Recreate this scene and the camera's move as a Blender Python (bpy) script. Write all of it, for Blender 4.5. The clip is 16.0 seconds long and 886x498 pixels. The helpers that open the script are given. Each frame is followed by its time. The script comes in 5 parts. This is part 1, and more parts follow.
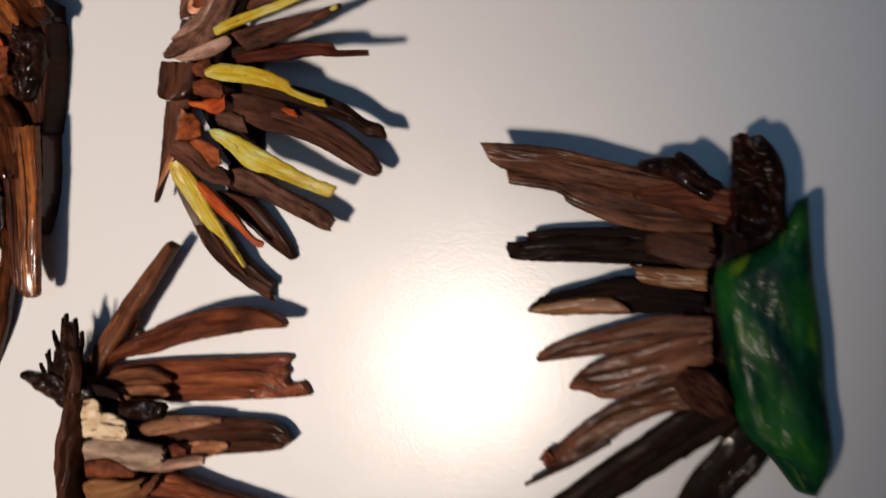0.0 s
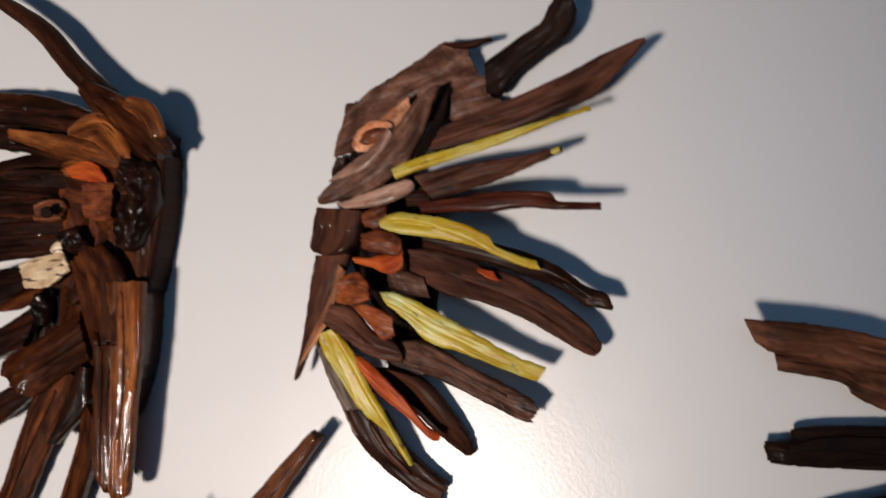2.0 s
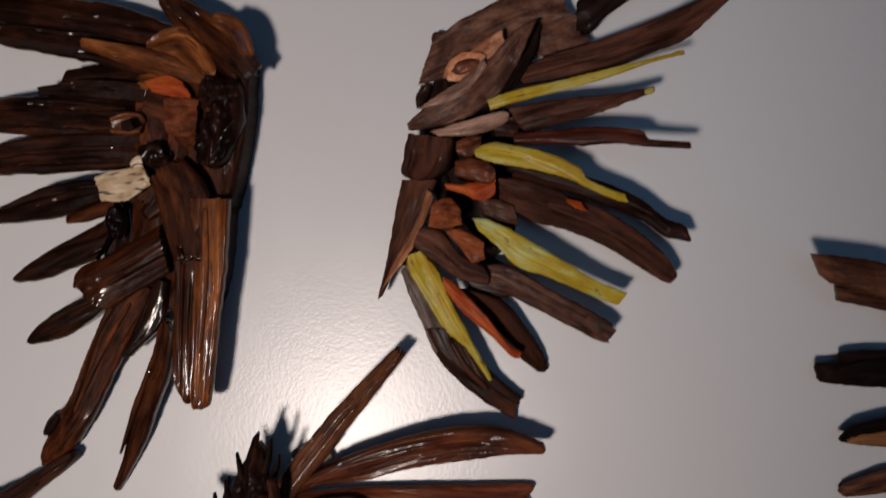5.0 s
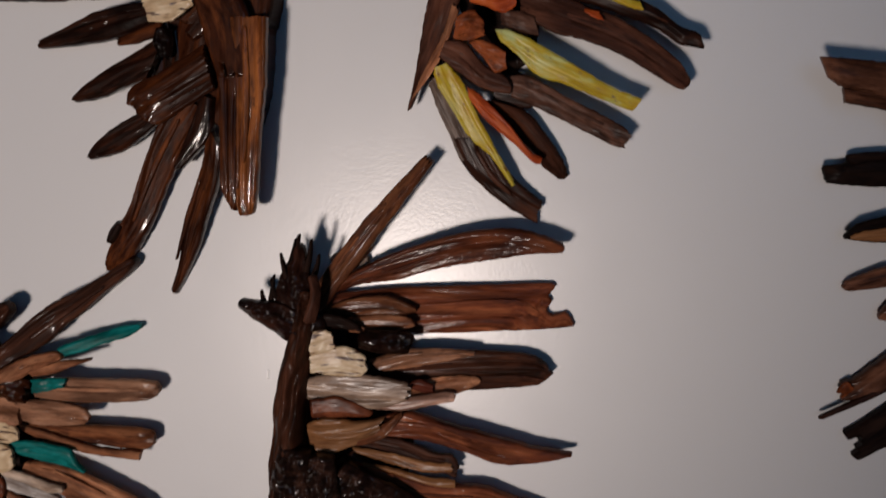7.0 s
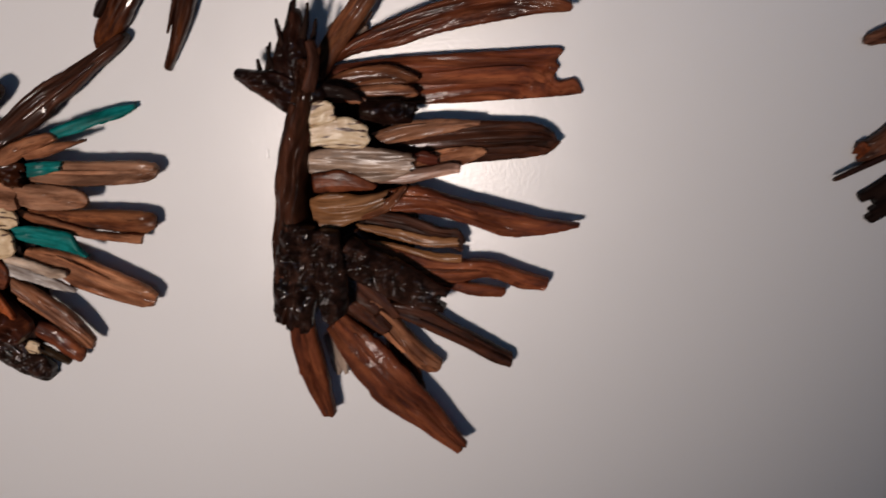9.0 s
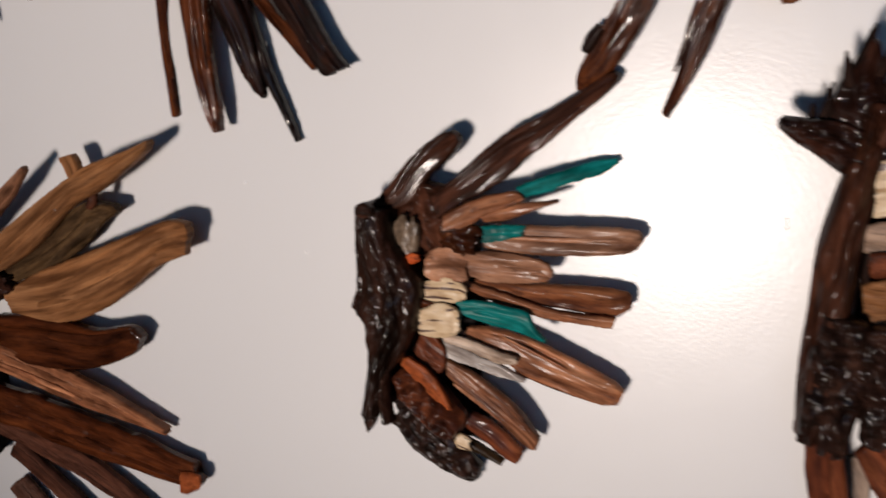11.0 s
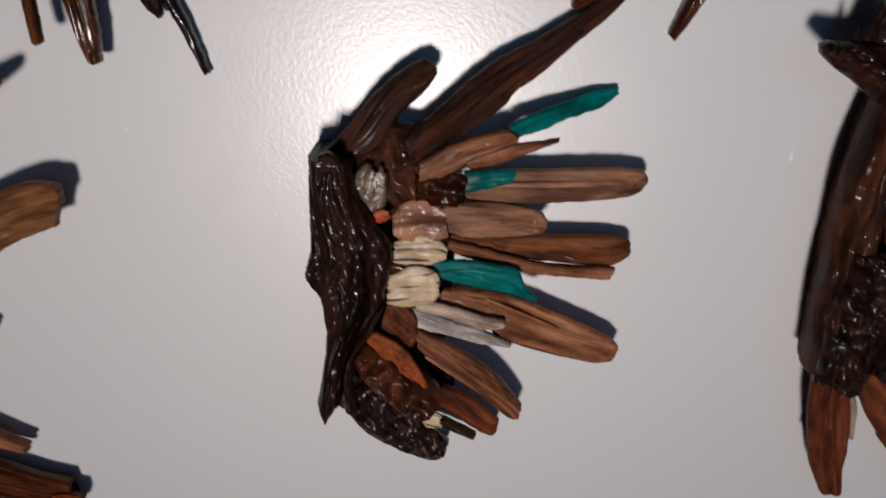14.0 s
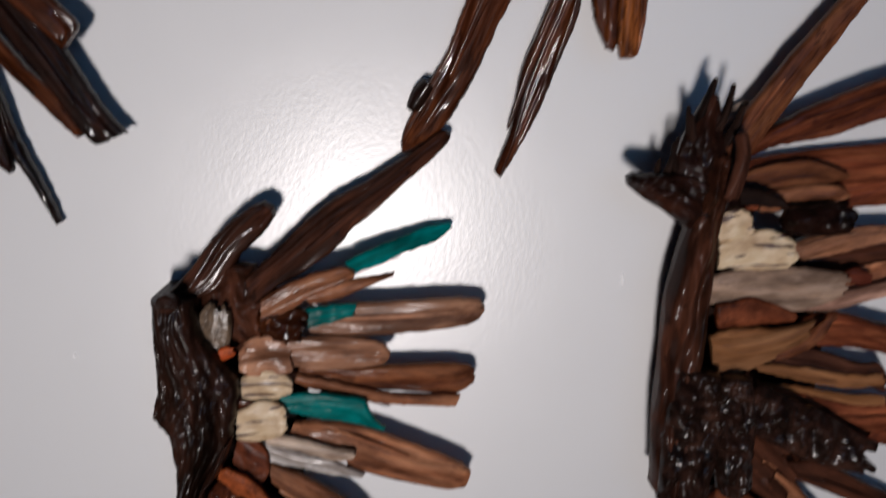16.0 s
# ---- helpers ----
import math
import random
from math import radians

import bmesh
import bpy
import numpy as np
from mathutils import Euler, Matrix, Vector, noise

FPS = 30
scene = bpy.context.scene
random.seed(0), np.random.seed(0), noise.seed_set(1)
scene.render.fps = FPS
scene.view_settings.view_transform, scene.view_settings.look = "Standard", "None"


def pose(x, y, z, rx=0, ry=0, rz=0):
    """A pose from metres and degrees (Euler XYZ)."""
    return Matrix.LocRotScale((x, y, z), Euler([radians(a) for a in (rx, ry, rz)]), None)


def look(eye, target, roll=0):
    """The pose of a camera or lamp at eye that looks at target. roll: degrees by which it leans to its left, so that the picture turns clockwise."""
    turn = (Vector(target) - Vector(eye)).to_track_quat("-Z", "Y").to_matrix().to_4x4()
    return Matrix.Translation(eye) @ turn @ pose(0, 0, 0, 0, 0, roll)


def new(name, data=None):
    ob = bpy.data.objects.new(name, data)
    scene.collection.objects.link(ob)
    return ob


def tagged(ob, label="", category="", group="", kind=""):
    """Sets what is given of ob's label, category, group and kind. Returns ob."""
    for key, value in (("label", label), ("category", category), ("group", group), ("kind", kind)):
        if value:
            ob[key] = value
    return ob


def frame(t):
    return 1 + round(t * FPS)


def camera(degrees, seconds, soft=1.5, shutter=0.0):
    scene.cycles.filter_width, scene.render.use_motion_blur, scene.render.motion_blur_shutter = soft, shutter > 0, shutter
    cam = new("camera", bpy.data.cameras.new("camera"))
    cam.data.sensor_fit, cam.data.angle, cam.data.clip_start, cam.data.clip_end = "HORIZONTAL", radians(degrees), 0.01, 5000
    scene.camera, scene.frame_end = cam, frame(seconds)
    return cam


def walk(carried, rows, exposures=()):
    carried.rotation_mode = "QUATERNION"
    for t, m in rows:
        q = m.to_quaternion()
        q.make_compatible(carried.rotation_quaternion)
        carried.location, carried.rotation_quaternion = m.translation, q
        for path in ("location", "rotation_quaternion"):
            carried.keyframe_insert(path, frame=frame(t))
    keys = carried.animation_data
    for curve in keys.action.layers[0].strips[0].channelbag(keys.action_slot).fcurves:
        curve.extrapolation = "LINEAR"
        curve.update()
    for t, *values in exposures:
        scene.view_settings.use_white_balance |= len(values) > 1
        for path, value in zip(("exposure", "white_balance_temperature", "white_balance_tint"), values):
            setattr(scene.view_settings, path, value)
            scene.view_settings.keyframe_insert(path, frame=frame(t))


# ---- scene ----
cam = camera(48.85, 16.0, soft=1.7, shutter=0.6)


def eye(x, y, z, yaw, pitch, roll):
    return pose(x, y, z, 90 + pitch, 0, yaw) @ pose(0, 0, 0, 0, 0, roll)


PATH = [
    (0.0, eye(0.0004, -0.5374, 0.0000, 17.88, -4.48, -2.17)),
    (0.5, eye(-0.0358, -0.4790, 0.0017, 19.42, -1.92, -1.79)),
    (1.0, eye(-0.0768, -0.4573, 0.0062, 19.66, 0.68, -1.66)),
    (1.5, eye(-0.1221, -0.4563, 0.0101, 16.71, 2.57, -1.36)),
    (2.0, eye(-0.1717, -0.4742, 0.0235, 12.68, 3.31, -1.11)),
    (2.5, eye(-0.2135, -0.5086, 0.0359, 9.20, 3.20, -0.64)),
    (3.0, eye(-0.2666, -0.5366, 0.0353, 3.23, 3.68, -0.08)),
    (5.5, eye(-0.2716, -0.5113, 0.0231, 5.99, -3.76, 0.53)),
    (6.0, eye(-0.2678, -0.5335, 0.0067, 7.12, -5.63, -0.11)),
    (6.5, eye(-0.2554, -0.5431, -0.0033, 8.32, -7.07, -0.44)),
    (7.0, eye(-0.2525, -0.5495, -0.0108, 8.31, -8.15, -0.00)),
    (7.5, eye(-0.2501, -0.5533, -0.0238, 9.04, -9.88, 0.56)),
    (8.0, eye(-0.2424, -0.5479, -0.0419, 9.78, -12.41, 0.85)),
    (8.5, eye(-0.2373, -0.5476, -0.0516, 10.99, -15.06, 0.07)),
    (9.0, eye(-0.2560, -0.5452, -0.0631, 8.38, -16.25, -0.99)),
    (9.5, eye(-0.2858, -0.5332, -0.0662, 13.71, -15.87, -1.75)),
    (10.0, eye(-0.3063, -0.5057, -0.0620, 20.64, -16.47, -2.79)),
    (10.2, eye(-0.3292, -0.4968, -0.0752, 21.49, -15.40, -2.73)),
    (12.3, eye(-0.5266, -0.4466, -0.0538, 19.21, -10.47, 0.49)),
    (12.5, eye(-0.5333, -0.4513, -0.0499, 18.05, -8.90, 0.80)),
    (13.0, eye(-0.5677, -0.4384, -0.0440, 8.16, -10.22, -0.46)),
    (13.5, eye(-0.5736, -0.4203, -0.0539, 3.25, -16.91, -0.29)),
    (14.0, eye(-0.5733, -0.4162, -0.0665, 1.68, -19.34, -0.23)),
    (14.5, eye(-0.5667, -0.4113, -0.0709, -0.71, -20.27, -0.62)),
    (15.0, eye(-0.5556, -0.4122, -0.0757, -2.20, -19.53, -1.34)),
    (15.5, eye(-0.5335, -0.4197, -0.0672, -0.16, -16.84, -1.83)),
    (16.0, eye(-0.5153, -0.4307, -0.0603, 0.15, -11.99, -2.03)),
]
EXPOSURES = [
    (0.0, 0.12, 7300, 10),
    (0.5, 0.14, 7200, 10),
    (1.0, 0.22, 7100, 10),
    (1.5, 0.26, 7000, 9),
    (2.0, 0.0, 6900, 9),
    (3.0, -0.32, 6800, 9),
    (5.5, -0.85, 6800, 12),
    (7.0, -0.8, 6850, 12),
    (8.0, -0.55, 6850, 12),
    (9.0, -0.45, 6900, 12),
    (9.5, -0.72, 6900, 12),
    (10.0, -0.15, 6900, 12),
    (12.5, -0.58, 6700, 8),
    (13.0, -0.9, 6600, 8.5),
    (13.5, -0.88, 6480, 9),
    (14.0, -0.65, 6400, 9),
    (16.0, -0.55, 6200, 8),
]
walk(cam, PATH, EXPOSURES)

# ---- light ----
world = bpy.data.worlds.new("world")
scene.world = world
world.use_nodes = True
wn = world.node_tree.nodes
sky = wn.new("ShaderNodeTexSky")
sky.sky_type, sky.sun_disc = "NISHITA", False
sky.sun_elevation, sky.sun_rotation = radians(20), radians(200)
wn["Background"].inputs["Strength"].default_value = 0.08
world.node_tree.links.new(sky.outputs["Color"], wn["Background"].inputs["Color"])


def area_lamp(name, m, size, watts, colour, shape="DISK", size_y=None):
    data = bpy.data.lights.new(name, "AREA")
    data.shape, data.size, data.energy, data.color = shape, size, watts, colour
    if size_y:
        data.size_y = size_y
    ob = new(name, data)
    ob.matrix_world = m
    return ob


def spot(name, at, aim, watts, cone, blend, colour):
    data = bpy.data.lights.new(name, "SPOT")
    data.energy, data.color, data.spot_size, data.spot_blend, data.shadow_soft_size = watts, colour, radians(cone), blend, 0.12
    ob = new(name, data)
    ob.matrix_world = look(at, aim)
    return ob


WARM = (1.0, 0.885, 0.835)
spot("spot_lamp", (-0.72, -2.0, -0.52), (-0.58, 0, -0.02), 172.0, 41, 1.0, WARM)
# Added blue fill that lifts the shadows; no window stands behind it.
area_lamp("window_daylight", look((0.2, -2.58, 0.35), (-0.2, 0, 0.0)), 1.3, 5.2, (0.26, 0.55, 1.0), "RECTANGLE", 1.0)

# ---- materials ----
MATS = {}


def shader(name):
    m = bpy.data.materials.new(name)
    m.use_nodes = True
    nt = m.node_tree
    return m, nt, nt.nodes["Principled BSDF"]


def add(nt, kind, **values):
    n = nt.nodes.new(kind)
    for k, v in values.items():
        n.inputs[k].default_value = v
    return n


def grained(nt, source, sx, sy, detail=6.0, rough=0.6, seed=0.0):
    """Noise stretched along a strip: sx features a metre along it, sy across."""
    mp = add(nt, "ShaderNodeMapping", Scale=(sx, sy, 1.0), Location=(seed, seed * 1.7, seed))
    nt.links.new(source, mp.inputs["Vector"])
    nz = add(nt, "ShaderNodeTexNoise", Scale=1.0, Detail=detail, Roughness=rough)
    nt.links.new(mp.outputs["Vector"], nz.inputs["Vector"])
    return nz.outputs["Fac"]


def ramp(nt, fac, stops):
    r = nt.nodes.new("ShaderNodeValToRGB")
    els = r.color_ramp.elements
    while len(els) < len(stops):
        els.new(0.5)
    for e, (p, c) in zip(els, stops):
        e.position, e.color = p, (*c, 1.0)
    nt.links.new(fac, r.inputs["Fac"])
    return r.outputs["Color"]


def mixed(nt, fac, a, b, blend="MIX"):
    n = nt.nodes.new("ShaderNodeMix")
    n.data_type, n.blend_type = "RGBA", blend
    for sock, v in ((n.inputs[0], fac), (n.inputs[6], a), (n.inputs[7], b)):
        if isinstance(v, (int, float)):
            sock.default_value = v
        elif isinstance(v, tuple):
            sock.default_value = (*v, 1.0)
        else:
            nt.links.new(v, sock)
    return n.outputs[2]


def ranged(nt, fac, lo, hi, a=0.3, b=0.7):
    n = add(nt, "ShaderNodeMapRange", **{"From Min": a, "From Max": b, "To Min": lo, "To Max": hi})
    nt.links.new(fac, n.inputs["Value"])
    return n.outputs["Result"]


def bumped(nt, bsdf, layers, varnish=None):
    """Bump layers, coarse to fine; varnish: the layers that still show through the coat."""
    if varnish:
        bumped(nt, bsdf, varnish)
        coat = bsdf.inputs["Coat Normal"].links[0].from_socket
    last = None
    for fac, strength, depth in layers:
        b = add(nt, "ShaderNodeBump", Strength=strength, Distance=depth)
        nt.links.new(fac, b.inputs["Height"])
        if last:
            nt.links.new(last, b.inputs["Normal"])
        last = b.outputs["Normal"]
    nt.links.new(last, bsdf.inputs["Normal"])
    nt.links.new(coat if varnish else last, bsdf.inputs["Coat Normal"])


def wood(name, dark, mid, light, rough=0.55, coat=0.3, coat_rough=0.2, along=26, across=420, relief=0.5, pits=0.0, spread=0.35):
    """Bark or driftwood with grain along the strip, blotches, and varnish as a coat."""
    m, nt, bsdf = shader(name)
    uv = nt.nodes.new("ShaderNodeUVMap").outputs["UV"]
    fine = grained(nt, uv, along * 1.6, across * 2.4, 7.0, 0.68)
    wide = grained(nt, uv, along * 0.6, across * 0.32, 4.0, 0.55, 3.1)
    blotch = grained(nt, uv, along * 1.5, 170, 5.0, 0.62, 7.7)
    crack = grained(nt, uv, along * 0.8, across * 0.9, 4.0, 0.6, 11.0)
    speck = grained(nt, uv, 700, 900, 2.0, 0.5, 1.3)
    base = ramp(nt, blotch, [(0.3, dark), (0.48, mid), (0.78, light)])
    c = mixed(nt, 0.34, base, ramp(nt, wide, [(0.34, (0.42, 0.38, 0.36)), (0.52, (1.0, 1.0, 1.0)), (0.7, (1.6, 1.55, 1.45))]), "MULTIPLY")
    c = mixed(nt, 0.28, c, ramp(nt, fine, [(0.32, (0.45, 0.42, 0.4)), (0.52, (1.0, 1.0, 1.0)), (0.72, (1.4, 1.38, 1.32))]), "MULTIPLY")
    # Shade inside cracks and grooves is painted in as dark lines.
    c = mixed(nt, ramp(nt, crack, [(0.25, (0.6, 0.6, 0.6)), (0.32, (0.0, 0.0, 0.0))]), c, tuple(v * 0.4 for v in dark))
    pores = grained(nt, uv, along * 4, 1000, 3.0, 0.6, 21.0)
    c = mixed(nt, ramp(nt, pores, [(0.33, (0.55, 0.55, 0.55)), (0.4, (0.0, 0.0, 0.0))]), c, tuple(v * 0.6 for v in dark))
    stain = grained(nt, uv, along * 1.2, 95, 4.0, 0.6, 17.0)
    c = mixed(nt, 0.7, c, ramp(nt, stain, [(0.4, (0.42, 0.37, 0.34)), (0.49, (1.0, 1.0, 1.0)), (0.6, (1.42, 1.38, 1.32))]), "MULTIPLY")
    soak = grained(nt, uv, along * 2.6, 150, 6.0, 0.68, 27.0)
    c = mixed(nt, ramp(nt, soak, [(0.36, (0.7, 0.7, 0.7)), (0.41, (0.0, 0.0, 0.0))]), c, dark)
    info = nt.nodes.new("ShaderNodeObjectInfo")
    hsv = nt.nodes.new("ShaderNodeHueSaturation")
    nt.links.new(ranged(nt, info.outputs["Random"], 1 - spread, 1 + spread, 0, 1), hsv.inputs["Value"])
    hsv.inputs["Saturation"].default_value = 1.05
    nt.links.new(c, hsv.inputs["Color"])
    nt.links.new(hsv.outputs["Color"], bsdf.inputs["Base Color"])
    nt.links.new(ranged(nt, blotch, rough - 0.15, rough + 0.15), bsdf.inputs["Roughness"])
    nt.links.new(ranged(nt, blotch, coat, coat * 0.55, 0.4, 0.65), bsdf.inputs["Coat Weight"])
    nt.links.new(ranged(nt, fine, coat_rough * 0.6, coat_rough * 1.5), bsdf.inputs["Coat Roughness"])
    bsdf.inputs["Specular IOR Level"].default_value = 0.06
    layers = [(crack, relief * 0.35, 0.001), (wide, relief * 0.18, 0.001), (fine, relief * 0.4, 0.0004), (speck, 0.12, 0.0003)]
    over = [(grained(nt, uv, 60, 170, 2.5, 0.5, 14.0), 0.42 * relief, 0.0016)]
    if pits:
        lumps = grained(nt, uv, 240, 270, 3.0, 0.55, 5.0)
        layers.insert(0, (lumps, pits, 0.0025))
        over.append((lumps, pits * 0.5, 0.0025))
    bumped(nt, bsdf, layers, over)
    MATS[name] = m


def paint(name, a, b, c, wood_tone, wear=0.32, coat=0.25):
    """Brushed paint on bark, worn through at ridges."""
    m, nt, bsdf = shader(name)
    uv = nt.nodes.new("ShaderNodeUVMap").outputs["UV"]
    fine = grained(nt, uv, 30, 480)
    patch = grained(nt, uv, 60, 140, 5.0, 0.62, 2.3)
    chips = grained(nt, uv, 130, 280, 6.0, 0.7, 9.1)
    col = ramp(nt, patch, [(0.34, a), (0.5, b), (0.66, c)])
    col = mixed(nt, 0.6, col, ramp(nt, fine, [(0.3, (0.55, 0.52, 0.45)), (0.55, (1.0, 1.0, 1.0)), (0.75, (1.15, 1.15, 1.1))]), "MULTIPLY")
    worn = ramp(nt, chips, [(wear, (1.0, 1.0, 1.0)), (wear + 0.05, (0.0, 0.0, 0.0))])
    col = mixed(nt, worn, col, wood_tone)
    nt.links.new(col, bsdf.inputs["Base Color"])
    nt.links.new(ranged(nt, patch, 0.4, 0.65), bsdf.inputs["Roughness"])
    bsdf.inputs["Specular IOR Level"].default_value = 0.06
    bsdf.inputs["Coat Weight"].default_value = coat
    bsdf.inputs["Coat Roughness"].default_value = 0.25
    bumped(nt, bsdf, [(fine, 0.35, 0.0005), (patch, 0.3, 0.001)])
    MATS[name] = m


wood("black", (0.004, 0.002, 0.002), (0.011, 0.006, 0.005), (0.028, 0.014, 0.01), 0.75, 0.02, 0.2)
wood("dark", (0.01, 0.004, 0.003), (0.028, 0.01, 0.006), (0.07, 0.026, 0.015), 0.6, 0.08, 0.25)
wood("darkbrown", (0.012, 0.005, 0.003), (0.04, 0.015, 0.009), (0.1, 0.038, 0.023), 0.6, 0.16, 0.1)
wood("darkgloss", (0.003, 0.002, 0.001), (0.01, 0.004, 0.003), (0.036, 0.013, 0.008), 0.5, 0.4, 0.1, relief=0.8, pits=0.1)
wood("darkrough", (0.005, 0.003, 0.002), (0.017, 0.008, 0.006), (0.05, 0.023, 0.016), 0.5, 0.45, 0.16, 90, 200, 1.0, 0.35)
wood("brown", (0.0344, 0.0122, 0.00819), (0.112, 0.0404, 0.0205), (0.252, 0.108, 0.0546), 0.6, 0.13, 0.12, relief=0.55, pits=0.14)
wood("brownred", (0.0437, 0.0127, 0.00861), (0.128, 0.0381, 0.0201), (0.267, 0.0965, 0.0488), 0.6, 0.13, 0.12, relief=0.55, pits=0.14)
wood("redgloss", (0.0156, 0.00455, 0.00195), (0.052, 0.01495, 0.0065), (0.117, 0.03575, 0.0143), 0.4, 0.6, 0.15)
wood("varnish", (0.01378, 0.00405, 0.002025), (0.04363, 0.01316, 0.006075), (0.1607, 0.05063, 0.01924), 0.4, 0.42, 0.1, relief=0.75, pits=0.1)
wood("darkvarnish", (0.005405, 0.00234, 0.00117), (0.01622, 0.00585, 0.00351), (0.06081, 0.01872, 0.00936), 0.45, 0.5, 0.14, relief=0.8, pits=0.12)
wood("red", (0.035, 0.009, 0.006), (0.075, 0.02, 0.013), (0.13, 0.04, 0.025), 0.6, 0.15, 0.25)
wood("bark", (0.01936, 0.00792, 0.00528), (0.05984, 0.02376, 0.01584), (0.1232, 0.05456, 0.03696), 0.7, 0.05, 0.3)
wood("barkgrey", (0.0306, 0.0144, 0.0099), (0.0846, 0.0396, 0.0279), (0.1665, 0.09, 0.0666), 0.75, 0.06, 0.25, 55, 170, 0.7)
wood("greybark", (0.05, 0.036, 0.03), (0.14, 0.102, 0.085), (0.31, 0.255, 0.22), 0.7, 0.1, 0.25)
wood("drybrown", (0.036, 0.014, 0.009), (0.11, 0.046, 0.028), (0.23, 0.11, 0.072), 0.6, 0.12, 0.18, relief=0.5, pits=0.1)
wood("greybrown", (0.084, 0.0396, 0.024), (0.222, 0.108, 0.066), (0.408, 0.234, 0.156), 0.55, 0.2, 0.17, relief=0.6, pits=0.1)
wood("spinebark", (0.006, 0.003, 0.002), (0.02, 0.009, 0.006), (0.075, 0.03, 0.02), 0.45, 0.35, 0.13, 22, 300, 1.2, 0.3)
wood("olive", (0.03, 0.017, 0.008), (0.09, 0.052, 0.026), (0.19, 0.115, 0.058), 0.6, 0.15, 0.25)
wood("tan", (0.075, 0.032, 0.015), (0.2, 0.092, 0.043), (0.36, 0.19, 0.1), 0.6, 0.16, 0.2, along=12, relief=0.6, pits=0.08, spread=0.18)
wood("tanbark", (0.08, 0.03, 0.017), (0.25, 0.105, 0.058), (0.5, 0.25, 0.145), 0.55, 0.2, 0.17, relief=0.6, pits=0.1)
wood("amber", (0.03365, 0.011, 0.0055), (0.1224, 0.03988, 0.01513), (0.3518, 0.1306, 0.04813), 0.45, 0.5, 0.1, relief=0.7, pits=0.08)
wood("greywood", (0.13, 0.095, 0.075), (0.28, 0.215, 0.175), (0.45, 0.37, 0.31), 0.65, 0.12, 0.25, spread=0.15)
wood("palewood", (0.308, 0.209, 0.154), (0.528, 0.407, 0.319), (0.682, 0.572, 0.484), 0.5, 0.2, 0.25, spread=0.1)
wood("greywhite", (0.36, 0.31, 0.28), (0.56, 0.52, 0.49), (0.74, 0.71, 0.69), 0.45, 0.3, 0.16, spread=0.1)
wood("palepink", (0.322, 0.115, 0.0575), (0.5175, 0.2415, 0.1437), (0.69, 0.437, 0.3105), 0.7, 0.05, 0.3, 70, 160, spread=0.1)
wood("greytan", (0.125, 0.085, 0.0625), (0.25, 0.175, 0.1313), (0.4, 0.3, 0.2375), 0.5, 0.2, 0.2, spread=0.1)
wood("greypink", (0.1669, 0.0891, 0.0648), (0.3337, 0.1958, 0.1485), (0.5284, 0.351, 0.2835), 0.5, 0.2, 0.2, spread=0.1)
wood("greystone", (0.025, 0.016, 0.01), (0.11, 0.075, 0.05), (0.26, 0.19, 0.135), 0.5, 0.3, 0.18, 90, 160, 0.8, 0.4, spread=0.1)
wood("redbark", (0.03, 0.009, 0.005), (0.09, 0.027, 0.014), (0.19, 0.064, 0.034), 0.6, 0.07, 0.22, 60, 100, 0.6)
wood("redrough", (0.013, 0.004, 0.003), (0.045, 0.014, 0.008), (0.14, 0.045, 0.022), 0.5, 0.4, 0.2, 110, 160, 0.9, 0.35)
wood("orangebrown", (0.1, 0.028, 0.012), (0.22, 0.06, 0.026), (0.34, 0.11, 0.05), 0.65, 0.08, 0.25, 80, 100, 0.6, spread=0.1)
paint("orange", (0.26, 0.038, 0.01), (0.42, 0.07, 0.016), (0.52, 0.115, 0.026), (0.1, 0.024, 0.01), 0.33, 0.05)
paint("yellow", (0.44, 0.25, 0.014), (0.5, 0.37, 0.03), (0.54, 0.47, 0.14), (0.2, 0.1, 0.03), 0.35)
paint("yellowgreen", (0.45, 0.28, 0.016), (0.5, 0.38, 0.035), (0.52, 0.56, 0.22), (0.2, 0.15, 0.07), 0.35)
paint("teal", (0.0, 0.075, 0.07), (0.0, 0.145, 0.135), (0.004, 0.25, 0.25), (0.01, 0.02, 0.018), 0.31, 0.1)


def birch_bark():
    m, nt, bsdf = shader("birch")
    uv = nt.nodes.new("ShaderNodeUVMap").outputs["UV"]
    patch = grained(nt, uv, 90, 150, 5.0, 0.6, 1.0)
    dash = grained(nt, uv, 75, 430, 1.5, 0.4, 4.0)
    c = ramp(nt, patch, [(0.3, (0.34, 0.21, 0.11)), (0.5, (0.56, 0.41, 0.25)), (0.7, (0.7, 0.57, 0.39))])
    c = mixed(nt, ramp(nt, dash, [(0.39, (1.0, 1.0, 1.0)), (0.43, (0.0, 0.0, 0.0))]), c, (0.06, 0.022, 0.01))
    nt.links.new(c, bsdf.inputs["Base Color"])
    bsdf.inputs["Roughness"].default_value = 0.5
    bsdf.inputs["Coat Weight"].default_value = 0.15
    bsdf.inputs["Coat Roughness"].default_value = 0.25
    bumped(nt, bsdf, [(dash, 0.25, 0.0006), (patch, 0.3, 0.0006)])
    MATS["birch"] = m


birch_bark()


